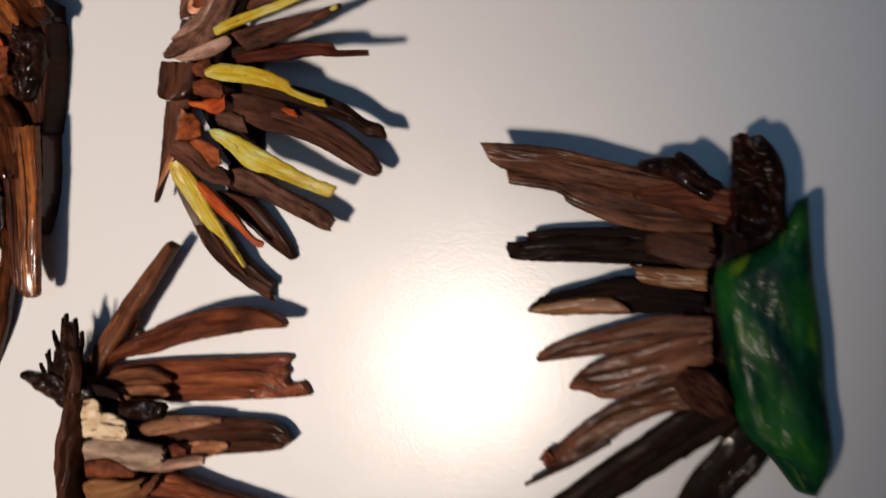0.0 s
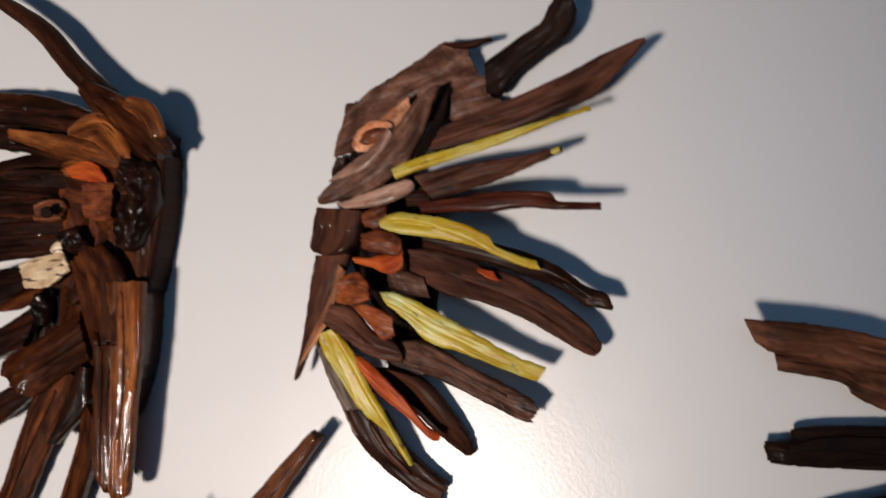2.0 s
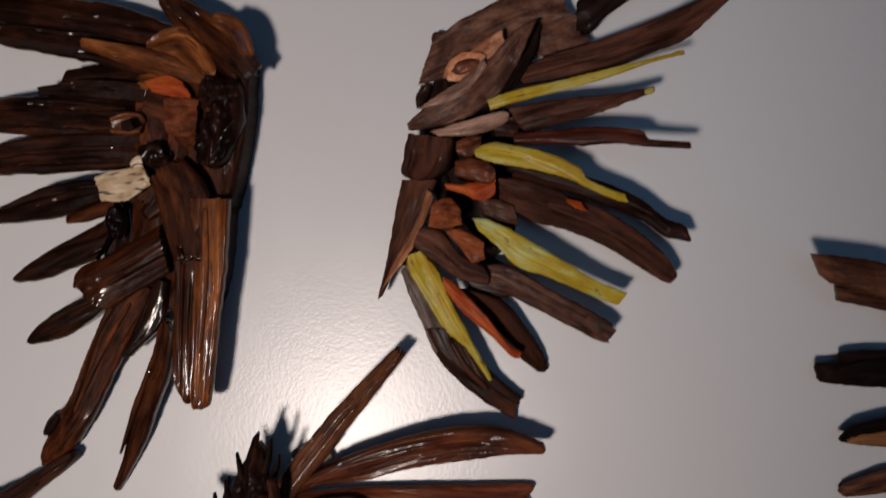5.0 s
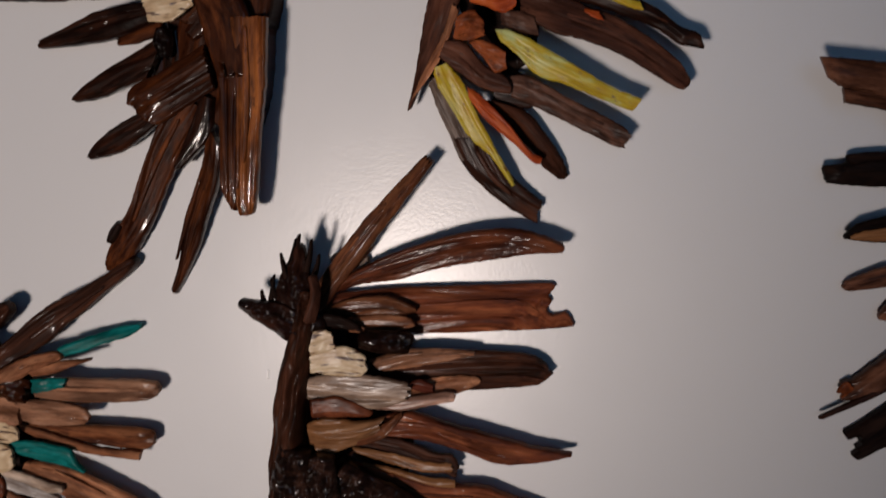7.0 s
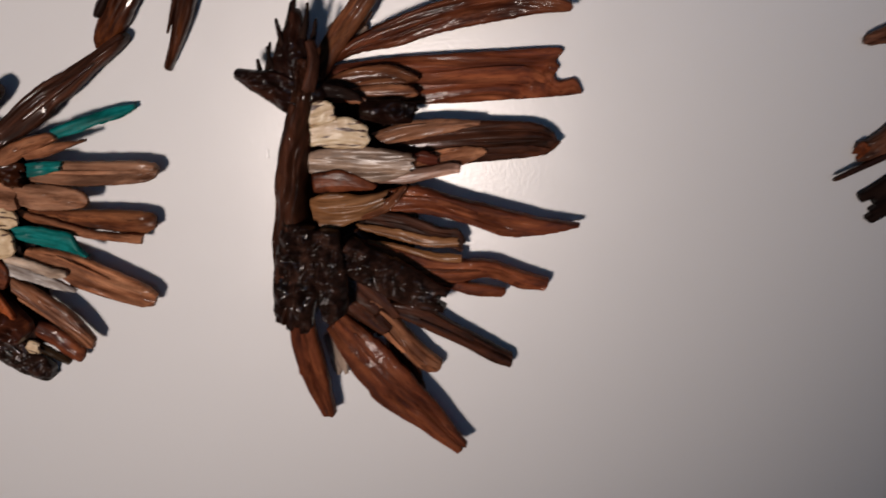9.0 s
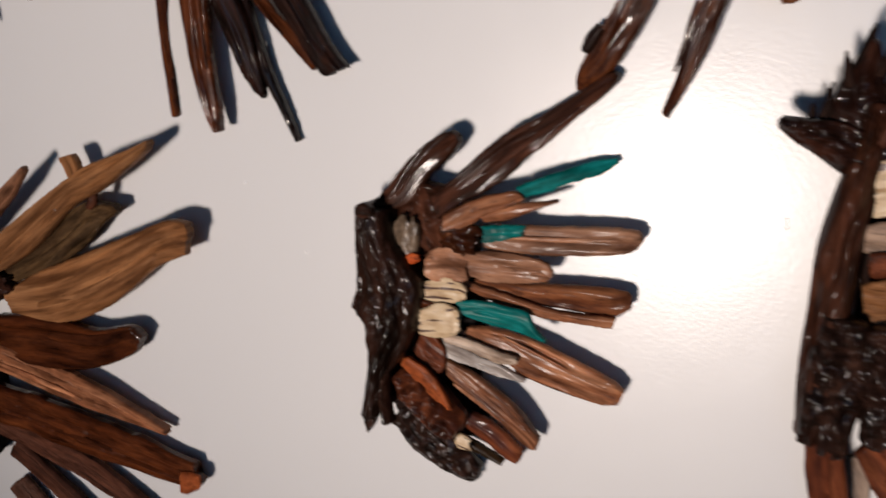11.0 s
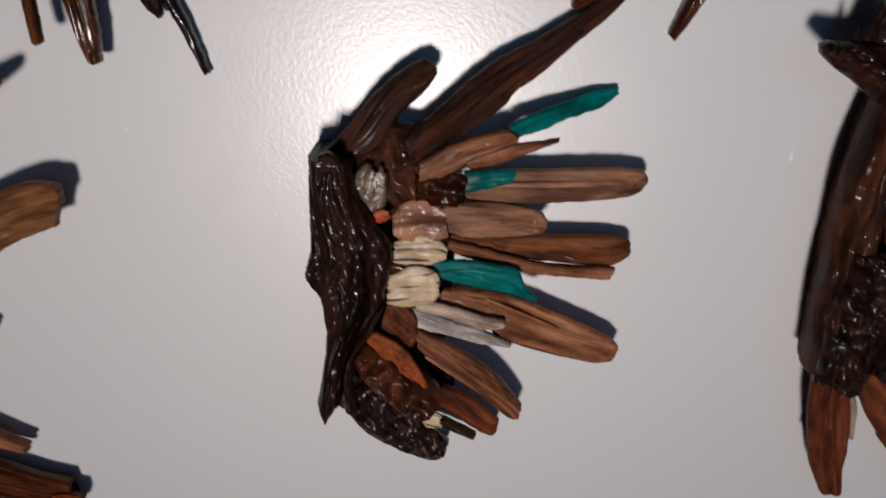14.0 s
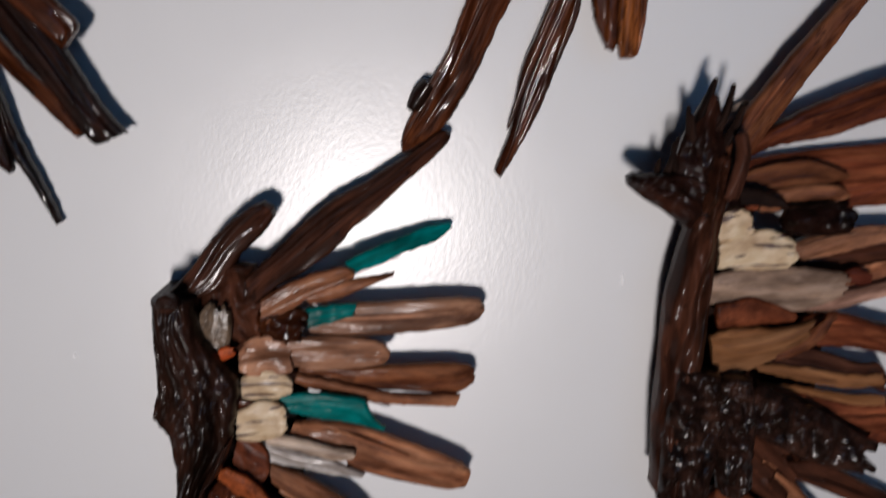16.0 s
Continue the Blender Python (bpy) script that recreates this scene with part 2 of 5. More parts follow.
def green_stone():
    m, nt, bsdf = shader("green")
    uv = nt.nodes.new("ShaderNodeUVMap").outputs["UV"]
    patch = grained(nt, uv, 26, 40, 4.0, 0.6, 2.0)
    streak = grained(nt, uv, 30, 120, 5.0, 0.6, 6.0)
    c = ramp(nt, patch, [(0.34, (0.001, 0.018, 0.014)), (0.5, (0.003, 0.056, 0.018)), (0.66, (0.016, 0.12, 0.016))])
    c = mixed(nt, ramp(nt, streak, [(0.58, (0.0, 0.0, 0.0)), (0.72, (0.8, 0.8, 0.8))]), c, (0.2, 0.32, 0.02))
    nt.links.new(c, bsdf.inputs["Base Color"])
    bsdf.inputs["Roughness"].default_value = 0.4
    bsdf.inputs["Specular IOR Level"].default_value = 0.08
    bsdf.inputs["Coat Weight"].default_value = 0.1
    bsdf.inputs["Coat Roughness"].default_value = 0.18
    bumped(nt, bsdf, [(grained(nt, uv, 90, 110, 3.0, 0.5, 1.0), 0.4, 0.003), (streak, 0.3, 0.001)])
    MATS["green"] = m


green_stone()


def wall_paint(name, colour, rough, peel):
    """Roller-applied wall paint with an orange-peel skin."""
    m, nt, bsdf = shader(name)
    at = nt.nodes.new("ShaderNodeTexCoord").outputs["Object"]
    skin = add(nt, "ShaderNodeTexNoise", Scale=650.0, Detail=2.0, Roughness=0.45)
    broad = add(nt, "ShaderNodeTexNoise", Scale=45.0, Detail=3.0, Roughness=0.5)
    tone = add(nt, "ShaderNodeTexNoise", Scale=3.0, Detail=4.0, Roughness=0.55)
    for n in (skin, broad, tone):
        nt.links.new(at, n.inputs["Vector"])
    c = mixed(nt, tone.outputs["Fac"], tuple(v * 0.96 for v in colour), tuple(min(1, v * 1.03) for v in colour))
    nt.links.new(c, bsdf.inputs["Base Color"])
    nt.links.new(ranged(nt, broad.outputs["Fac"], rough - 0.02, rough + 0.02), bsdf.inputs["Roughness"])
    bsdf.inputs["Specular IOR Level"].default_value = 0.9
    bsdf.inputs["Coat Weight"].default_value, bsdf.inputs["Coat IOR"].default_value = 0.6, 1.58
    bsdf.inputs["Coat Roughness"].default_value = rough * 0.5
    bumped(nt, bsdf, [(broad.outputs["Fac"], peel * 0.03, 0.001), (skin.outputs["Fac"], peel * 0.15, 0.0005)], [(skin.outputs["Fac"], peel * 1.0, 0.0005)])
    MATS[name] = m


wall_paint("wall_paint", (0.652, 0.66, 0.672), 0.52, 0.13)
wall_paint("room_paint", (0.2, 0.25, 0.32), 0.6, 0.3)
wood("floor_wood", (0.12, 0.07, 0.04), (0.22, 0.13, 0.075), (0.3, 0.19, 0.11), 0.5, 0.2, 0.3, 2, 18, 0.2)

# ---- room ----


def part(name, verts, faces, material, parent=None, uvs=None, smooth=False):
    me = bpy.data.meshes.new(name)
    me.from_pydata(verts, [], faces)
    me.materials.append(MATS[material])
    if uvs is not None:
        layer = me.uv_layers.new(name="UVMap")
        loops = np.empty(len(me.loops), dtype=np.int32)
        me.loops.foreach_get("vertex_index", loops)
        layer.data.foreach_set("uv", np.asarray(uvs, dtype=np.float32)[loops].ravel())
    if smooth:
        me.polygons.foreach_set("use_smooth", np.ones(len(me.polygons), dtype=bool))
    me.update()
    ob = new(name, me)
    if parent:
        ob.parent = parent
    return ob


def box(name, lo, hi, material, label):
    v = [(x, y, z) for x in (lo[0], hi[0]) for y in (lo[1], hi[1]) for z in (lo[2], hi[2])]
    f = [(0, 1, 3, 2), (4, 6, 7, 5), (0, 4, 5, 1), (2, 3, 7, 6), (0, 2, 6, 4), (1, 5, 7, 3)]
    uv = [(p[0], p[1] + p[2]) for p in v]
    return tagged(part(name, v, f, material, None, uv), label, name.split("_")[0], kind="structure")


box("wall_north", (-2.3, -0.007, -1.35), (1.5, 0.12, 1.25), "wall_paint", "white painted wall with fine orange-peel roller texture")
# Unseen sides added to close the room; their blue-grey tints the bounced light.
box("wall_west", (-2.42, -2.7, -1.35), (-2.3, 0.12, 1.25), "room_paint", "plain unseen side wall, blue-grey to tint the bounced light")
box("wall_east", (1.5, -2.7, -1.35), (1.62, 0.12, 1.25), "room_paint", "plain unseen side wall, blue-grey to tint the bounced light")
box("floor", (-2.42, -2.7, -1.45), (1.62, 0.12, -1.35), "floor_wood", "plain brown wooden floor of the room")
box("ceiling", (-2.42, -2.7, 1.25), (1.62, 0.12, 1.35), "room_paint", "plain unseen ceiling, blue-grey to tint the bounced light")
box("wall_south", (-2.42, -2.82, -1.45), (1.62, -2.7, 1.35), "room_paint", "plain unseen wall opposite the fans, blue-grey to tint the bounced light")

# ---- fans ----
LABELS = {
    "a": "fan of dry bark strips with yellow and orange painted pieces",
    "b": "fan of dark varnished bark strips with a cream birch scrap",
    "c": "fan of reddish varnished driftwood blades with birch scraps and thorny crest",
    "d": "fan of dark bark blades topped by a glossy green painted stone",
    "e": "fan of brown driftwood blades with teal painted pieces on bark spine",
    "f": "fan of pale tan driftwood blades on a black crusted spine",
    "g": "fan of nearly black glossy bark blades with needle tips",
    "h": "small fan of thin dark bark splinters with tan tip",
}


def fan(x, z, label):
    ob = new("driftwood_fan")
    ob.location = (x, -0.007, z)
    return tagged(ob, label, "wall sculpture", "driftwood fans on the wall")


LOOKS = {
    "green": "glossy green and dark teal painted stone slab",
    "teal": "teal painted strip of wood, paint worn",
    "yellow": "yellow painted bark strip with orange tinge",
    "yellowgreen": "yellow-green painted bark strip",
    "orange": "orange painted piece of bark",
    "birch": "cream birch bark scrap with dark dashes",
    "greystone": "pale mottled stone chip set in the bark",
    "palewood": "pale pinkish bare wood strip",
    "greywhite": "silvery white weathered wood strip",
    "greytan": "grey translucent varnished bark sheet",
    "palepink": "pinkish exposed wood round a knot",
    "darkrough": "black glossy crusted resin",
    "redrough": "dark red glossy crusted resin",
}
COUNT = [0]
SOLID = ("edge_bark", "spine", "stone", "backing", "core", "filler")


def sliver(blade, material, line, w, th, rnd):
    """A splinter lying along the face of a blade."""
    q0 = rnd.uniform(0.02, 0.3)
    q1 = q0 + rnd.uniform(0.35, 0.6)
    side = rnd.uniform(-0.24, 0.24) * w
    pts = []
    for q in (q0, (q0 + q1) / 2, q1):
        p, d = line(q)
        k = math.hypot(d[0], d[1])
        pts.append((1000 * (p[0] - d[1] / k * side), 1000 * (p[1] + d[0] / k * side), 1000 * (p[2] + 0.42 * th)))
    wide = 1000 * w * rnd.uniform(0.12, 0.22)
    strip(blade, "splinter", material, pts, (wide * 0.6, wide, wide * 0.5), 1000 * th * 0.22, rnd.choice(("jag", "point", "jag")))


def spline(pts):
    """A curve through the points, giving place and direction from 0 to 1."""
    pts = [np.array(p, float) for p in pts]
    ext = [2 * pts[0] - pts[1]] + pts + [2 * pts[-1] - pts[-2]]
    n = len(pts) - 1

    def at(q):
        k = min(n - 1, max(0, int(q * n)))
        t = q * n - k
        a, b, c, d = ext[k:k + 4]
        p = 0.5 * (2 * b + (c - a) * t + (2 * a - 5 * b + 4 * c - d) * t * t + (3 * b - a - 3 * c + d) * t**3)
        v = 0.5 * ((c - a) + 2 * (2 * a - 5 * b + 4 * c - d) * t + 3 * (3 * b - a - 3 * c + d) * t * t)
        return p, v
    return at


def broken(rnd, length, amount, every):
    """An outline of straight runs between uneven corners, for a split or broken edge."""
    xs, ys = [0.0], [rnd.uniform(-1, 1)]
    while xs[-1] < length:
        xs.append(xs[-1] + rnd.uniform(0.35, 1.6) * every)
        ys.append(rnd.uniform(-1, 1))
        if rnd.random() < 0.22:
            xs.append(xs[-1] + 0.0008)
            ys.append(rnd.uniform(-1, 1))
    return lambda x: 1 + amount * float(np.interp(x, xs, ys))


def strip(parent, name, material, pts, widths, thick, tip, finish="grain"):
    """A strip of bark or wood along pts (mm along the wall, up it, and off it), with its widths at those points."""
    COUNT[0] += 1
    rnd = random.Random(COUNT[0] * 7919)
    seed = rnd.uniform(0, 90)
    pts = [np.array(p, float) / 1000 for p in pts]
    scale = any(k in name for k in ("scale", "plate", "chip", "leaf", "crust"))
    grow = 1.1 if scale else 1.0
    ws = [w * grow / 1000 for w in widths]
    w0, w2, wide = ws[0], ws[-1], max(ws)
    th = thick / 1000
    last = pts[-1] - pts[-2]
    pts[-1] = pts[-1] + last / max(1e-6, np.linalg.norm(last)) * w2 * {"jag": 0.3, "cut": 0.2}.get(tip, 0.04)
    length = sum(np.linalg.norm(b - a) for a, b in zip(pts, pts[1:]))
    line = spline(pts)
    girth = spline([(w, 0.0) for w in ws])
    nu = int(min(90, max(20, length / 0.0013)))
    nv = int(min(30, max(9, wide / 0.00065)))
    rough = finish == "rough"
    round_body = name in ("twig", "stick", "thorn", "knob")
    tilt = rnd.uniform(-0.14, 0.14)
    ends = [0.0] * (nv + 1)
    starts = [0.0] * (nv + 1)
    group = max(1, nv // 5)
    if tip == "jag":
        steps = [rnd.uniform(0, 0.5) * w2 for _ in range(nv + 2)]
        ends = [steps[j // group] + rnd.uniform(0, 0.08) * w2 for j in range(nv + 1)]
    elif tip == "cut":
        ends = [(0.35 * j / nv + rnd.uniform(0, 0.08)) * w2 for j in range(nv + 1)]
    elif tip == "round":
        lean = rnd.uniform(-0.25, 0.25) * w2
        ends = [abs(lean) + lean * (2 * j / nv - 1) for j in range(nv + 1)]
    if scale:
        steps = [rnd.uniform(0, 0.22) * w0 for _ in range(nv + 2)]
        starts = [min(0.2 * length, steps[j // group] + rnd.uniform(0, 0.08) * w0) for j in range(nv + 1)]
    few = scale or round_body or name.endswith("_strip") 
    count = 0 if rough or few else min(2, int(rnd.uniform(0.3, 1.0) * wide / 0.006))
    bands = sorted(rnd.uniform(-0.8, 0.8) for _ in range(count))
    drift = [rnd.uniform(-0.6, 0.6) for _ in bands]
    steps = [rnd.uniform(-0.2, 0.12) for _ in range(count + 1)]
    crown, crown_drift = rnd.uniform(-0.5, 0.5), rnd.uniform(-0.5, 0.5)
    slopes = (rnd.uniform(0.02, 0.4), rnd.uniform(0.02, 0.4))
    butt = min(0.3, 0.07 * w0 / length)
    cap = min(0.45, (0.4 if tip == "round" else 0.12) * w2 / length)
    amount = 0.1 if scale and "plate" not in name else 0.09 if name.endswith("_strip") else 0.05 if round_body else 0.07
    grooves = [] if scale or round_body else [(rnd.uniform(-0.75, 0.75), a, a + rnd.uniform(0.15, 0.45)) for a in (rnd.uniform(0.1, 0.7) for _ in range(int(wide / 0.005)))]
    gnarled = name in ("stick", "edge_bark")
    outline = {sgn: broken(rnd, length, amount, max(0.004, 0.45 * wide)) for sgn in (-1, 1)}
    bevel = 0.12
    tops, lows, uvs = [], [], []
    for i in range(nu + 1):
        u = i / nu
        w = max(0.0003, girth(u)[0][0])
        edge = 1.0
        if u < butt:
            edge = math.sqrt(max(0.06, 1 - (1 - u / butt) ** 2))
        if u > 1 - cap:
            k = (u - 1 + cap) / cap
            edge *= math.sqrt(max(0.04 if tip in ("round", "point") else 0.55, 1 - k**3))
        w *= edge
        x0 = u * length
        side = {g: outline[g](x0) + 0.25 * amount * noise.noise((x0 * 480, seed, 14.0 * g)) for g in (-1, 1)}
        for j in range(nv + 1):
            v = 2 * j / nv - 1
            q = min(max(u, min(0.45, starts[j] / length)), max(0.5, 1 - ends[j] / length))
            p, d = line(q)
            d2 = math.hypot(d[0], d[1]) or 1e-9
            nx, nz = -d[1] / d2, d[0] / d2
            sway = wide * 0.03 * noise.noise((q * length * 45, seed, 20.0))
            off = v * w / 2 * side[1 if v > 0 else -1] + sway
            x, y = q * length, v * w / 2
            if rough or round_body:
                dome = math.sqrt(max(0.0, 1 - v * v))
            else:
                dome = min(1.0, (1 - abs(v)) / bevel) ** 0.7
            lift = th * ((0.2 + 0.45 * dome) if rough or round_body else (0.42 + 0.23 * dome)) * (0.4 + 0.6 * edge)
            if rough:
                lift += th * (0.5 * noise.noise((x * 150, y * 150, seed)) + 0.2 * noise.noise((x * 380, y * 380, seed))) * (0.3 + 0.7 * dome)
            else:
                ridge = v - crown - crown_drift * (q - 0.5)
                lift -= th * (slopes[0] if ridge < 0 else slopes[1]) * abs(ridge) * 0.5
                lift += th * (0.045 * noise.noise((x * 40, y * 110, seed)) + 0.008 * noise.noise((x * 40, y * 600, seed)))
                for vg, g0, g1 in grooves:
                    if g0 < q < g1:
                        lift -= th * 0.16 * math.exp(-(((v - vg - 0.3 * crown_drift * (q - 0.5)) / 0.06) ** 2))
                if gnarled:
                    lift += th * (0.24 * noise.noise((x * 70, y * 260, seed + 5.0)) + 0.04 * noise.noise((x * 240, y * 500, seed + 8.0)))
            k = sum(v > b + dr * (q - 0.5) + 0.08 * noise.noise((x * 140, seed, b * 9)) for b, dr in zip(bands, drift))
            lift += th * steps[k] if count else 0.0
            h = p[2] + th * 0.22 * noise.noise((x * 28, seed, 31.0)) + tilt * v * w / 2
            top = max(0.0012, h + lift)
            low = max(0.0004, h - th * (0.15 + 0.25 * dome))
            if name in SOLID:
                low += (0.0004 - low) * min(1.0, min(u, 1 - u) / 0.1)
            tops.append((p[0] + nx * off, -top, p[1] + nz * off))
            lows.append((p[0] + nx * off, -min(low, top - 0.0006), p[1] + nz * off))
            uvs.append((x + seed + 0.11 * k, y + seed * 0.37 + 0.013 * k))
    ob = bind(parent, name, material, tops, lows, uvs, nu, nv)
    if name == "blade" and wide > 0.009 and length > 0.03:
        for _ in range(2 if wide > 0.015 else 1):
            sliver(ob, material, line, wide, th, rnd)
    return ob


def bind(parent, name, material, tops, lows, uvs, nu, nv):
    """Close a grid of top and under-side points into one solid piece."""
    row = nv + 1
    rim = [j for j in range(row)] + [i * row + nv for i in range(1, nu + 1)] + [nu * row + j for j in range(nv - 1, -1, -1)] + [i * row for i in range(nu - 1, 0, -1)]
    n = len(tops)
    verts = tops + lows + [tops[k] for k in rim] + [lows[k] for k in rim]
    uvs = uvs + uvs + [uvs[k] for k in rim] * 2
    faces = []
    for i in range(nu):
        for j in range(nv):
            k = i * row + j
            faces.append((k, k + 1, k + row + 1, k + row))
            faces.append((n + k, n + k + row, n + k + row + 1, n + k + 1))
    m, r = 2 * n, len(rim)
    for k in range(r):
        k2 = (k + 1) % r
        faces.append((m + k, m + r + k, m + r + k2, m + k2))
    ob = part(name, verts, faces, material, parent, uvs, smooth=True)
    if material in LOOKS:
        tagged(ob, LOOKS[material])
    return ob


def slab(parent, name, material, side_a, side_b, heights, thick, tip="-"):
    """A split piece of bark or wood between two edges (mm along the wall and up it), from its butt to its tip."""
    COUNT[0] += 1
    rnd = random.Random(COUNT[0] * 7919)
    seed = rnd.uniform(0, 90)
    stone = tip == "stone"
    th = thick / 1000
    edge_a, edge_b = (spline([(x / 1000, z / 1000) for x, z in side]) for side in (side_a, side_b))
    probe = [(edge_a(k / 12)[0], edge_b(k / 12)[0]) for k in range(13)]
    mids = [(a + b) / 2 for a, b in probe]
    length = sum(float(np.linalg.norm(b - a)) for a, b in zip(mids, mids[1:]))
    spans = [float(np.linalg.norm(b - a)) for a, b in probe]
    wide, end = max(spans), max(0.001, spans[-1])
    nu = int(min(100, max(18, length / 0.0012)))
    nv = int(min(34, max(9, wide / 0.0006)))
    chip = wide < 0.02 and length < 0.035
    deep = {"jag": min(0.0035, 0.4 * end), "cut": 0.0006, "-": 0.0008}.get(tip, 0.0)
    group = max(1, nv // 5)
    steps = [rnd.uniform(0, 1) for _ in range(nv + 2)]
    ends = [deep * (steps[j // group] + rnd.uniform(0, 0.2)) for j in range(nv + 1)]
    starts = [0.0008 * rnd.uniform(0, 1) for _ in range(nv + 1)]
    cap = min(0.3, 0.28 * end / length) if tip == "round" else 0.0
    crown, drift = rnd.uniform(-0.5, 0.5), rnd.uniform(-0.4, 0.4)
    slopes = (rnd.uniform(0.05, 0.45), rnd.uniform(0.05, 0.45))
    tilt = 0.0 if stone else rnd.uniform(-0.1, 0.1)
    cracks = [(rnd.uniform(-0.7, 0.7), a, a + rnd.uniform(0.15, 0.5)) for a in (rnd.uniform(0.05, 0.7) for _ in range(0 if chip or stone else int(wide / 0.008)))]
    tops, lows, uvs = [], [], []
    for i in range(nu + 1):
        u = i / nu
        for j in range(nv + 1):
            v = 2 * j / nv - 1
            q = u
            if u > 0.85:
                q = 0.85 + (u - 0.85) * max(0.2, 1 - ends[j] / (0.15 * length))
            elif u < 0.1:
                q = u + (0.1 - u) * min(0.9, starts[j] / (0.1 * length))
            a, b = edge_a(q)[0], edge_b(q)[0]
            across = b - a
            w = float(np.linalg.norm(across))
            squeeze = max(0.02, 1 - ((u - 1 + cap) / cap) ** 3) ** 0.4 if cap and u > 1 - cap else 1.0
            x, y = q * length, v * w / 2
            fray = 0.0
            if not stone:
                g = 1 if v > 0 else -1
                fray = abs(v) ** 6 * (0.0005 * noise.noise((x * 260, seed, 9.0 * g)) + 0.00035 * noise.noise((x * 700, seed, 5.0 * g)))
                fray = max(-0.3 * w, min(0.3 * w, fray)) * g
            k = 0.5 + 0.5 * v * squeeze
            p = a + across * k + across / max(w, 1e-6) * fray
            inner = min(1.0, (1 - abs(v)) * w / 2 / 0.0011)
            h = (heights[0] + (heights[1] - heights[0]) * q) / 1000 + tilt * v * w / 2
            if stone:
                lift = th * (0.1 + 0.62 * max(0.0, 1 - abs(v) ** 3.2) ** 0.6 * max(0.1, 1 - abs(2 * u - 1) ** 10) ** 0.5)
                lift += th * 0.1 * noise.noise((x * 55, y * 55, seed)) + th * 0.03 * noise.noise((x * 170, y * 170, seed))
            else:
                ridge = v - crown - drift * (q - 0.5)
                lift = th * (0.72 - 0.24 * (1 - inner) ** 2 - 0.4 * (slopes[0] if ridge < 0 else slopes[1]) * abs(ridge))
                lift += 0.0007 * noise.noise((x * 28, y * 110, seed)) + 0.00025 * noise.noise((x * 60, y * 600, seed))
                lift += min(0.0007, 0.13 * th) * math.tanh(11 * noise.noise((x * 16, y * 120, seed + 2.0)))
                for at, c0, c1 in cracks:
                    if c0 < q < c1:
                        fade = min(1.0, (q - c0) / 0.05, (c1 - q) / 0.05)
                        lift -= 0.0009 * fade * math.exp(-(((v - at - 0.25 * drift * (q - 0.5)) * wide / 0.0016) ** 2))
                if name in ("spine", "spine_tail"):
                    lift += 0.0017 * noise.noise((x * 75, y * 240, seed + 6.0)) + 0.0015 * noise.noise((x * 170, y * 560, seed + 7.0)) - 0.3 * th * v * v
                if chip:
                    lift += 0.0007 * noise.noise((x * 180, y * 180, seed + 4.0))
            top = max(0.0014, h + lift)
            low = max(0.0004, h - 0.05 * th)
            if name in SOLID:
                low = 0.0004
            tops.append((float(p[0]), -top, float(p[1])))
            lows.append((float(p[0]), -min(low, top - 0.0006), float(p[1])))
            uvs.append((x + seed, y + seed * 0.37))
    ob = bind(parent, name, material, tops, lows, uvs, nu, nv)
    if name == "blade" and wide > 0.010 and length > 0.05:
        def line(q):
            m = (edge_a(q)[0] + edge_b(q)[0]) / 2
            d = (edge_a(min(1, q + 0.03))[0] + edge_b(min(1, q + 0.03))[0]) / 2 - m
            return (m[0], m[1], (heights[0] + (heights[1] - heights[0]) * q) / 1000 + 0.22 * th), d
        sliver(ob, material, line, wide, th, rnd)
    return ob


# fan a
fan_a = fan(-0.313, 0.058, LABELS["a"])
strip(fan_a, "filler", "black", [(6.3, 45.5, 3), (18.5, -0.7, 3), (21.5, -40.3, 3)], (18.5, 30.6, 21.3), 8, "jag")
strip(fan_a, "backing", "black", [(-3.5, 46.3, 2), (-0.3, -0.4, 2), (21.3, -49.6, 2)], (12.5, 27.9, 18.4), 8, "round")
slab(fan_a, "bark_plate", "barkgrey", [(-10.5, 61.9), (2.2, 71.4), (13, 76.6), (28.2, 84.4), (41.9, 91.9), (52.4, 90.3)], [(-17.8, 40.4), (-2.4, 44.1), (22, 52.9), (37.2, 55.6), (55.2, 53.4), (70.8, 60)], (6, 12), 5, "jag")
slab(fan_a, "bark_edge", "dark", [(41, 90.5), (53.9, 91), (65.5, 91.6)], [(46.4, 88.3), (56, 87.4), (66.1, 90.3)], (15, 17), 4, "point")
slab(fan_a, "bark_nub", "bark", [(-11.2, 62.9), (-9.6, 66.8), (-4.6, 66.7)], [(-9, 58.2), (-6.2, 60), (-3.1, 63.9)], (5, 6), 6)
slab(fan_a, "bark_edge", "dark", [(-18.5, 28.1), (-19, 34.2), (-15.9, 40.6)], [(-13.8, 29.3), (-11.6, 35.4), (-9.8, 40.3)], (3, 4), 5)
slab(fan_a, "filler", "dark", [(21, 26.3), (31.2, 27.3), (42, 25.9)], [(22.2, 13.1), (34.2, 12.3), (43.7, 14)], (14, 16), 4, "jag")
slab(fan_a, "stick", "black", [(61.9, 80.1), (70.3, 85.1), (82.1, 92.2), (89.4, 96.2), (93.7, 103.2), (98, 107.2), (102.8, 107.3)], [(61.8, 65.6), (68.9, 65.3), (77.5, 73.9), (90.7, 82.4), (100.9, 88.2), (105.2, 95.2), (106.8, 101.3)], (11, 21), 10, "round")
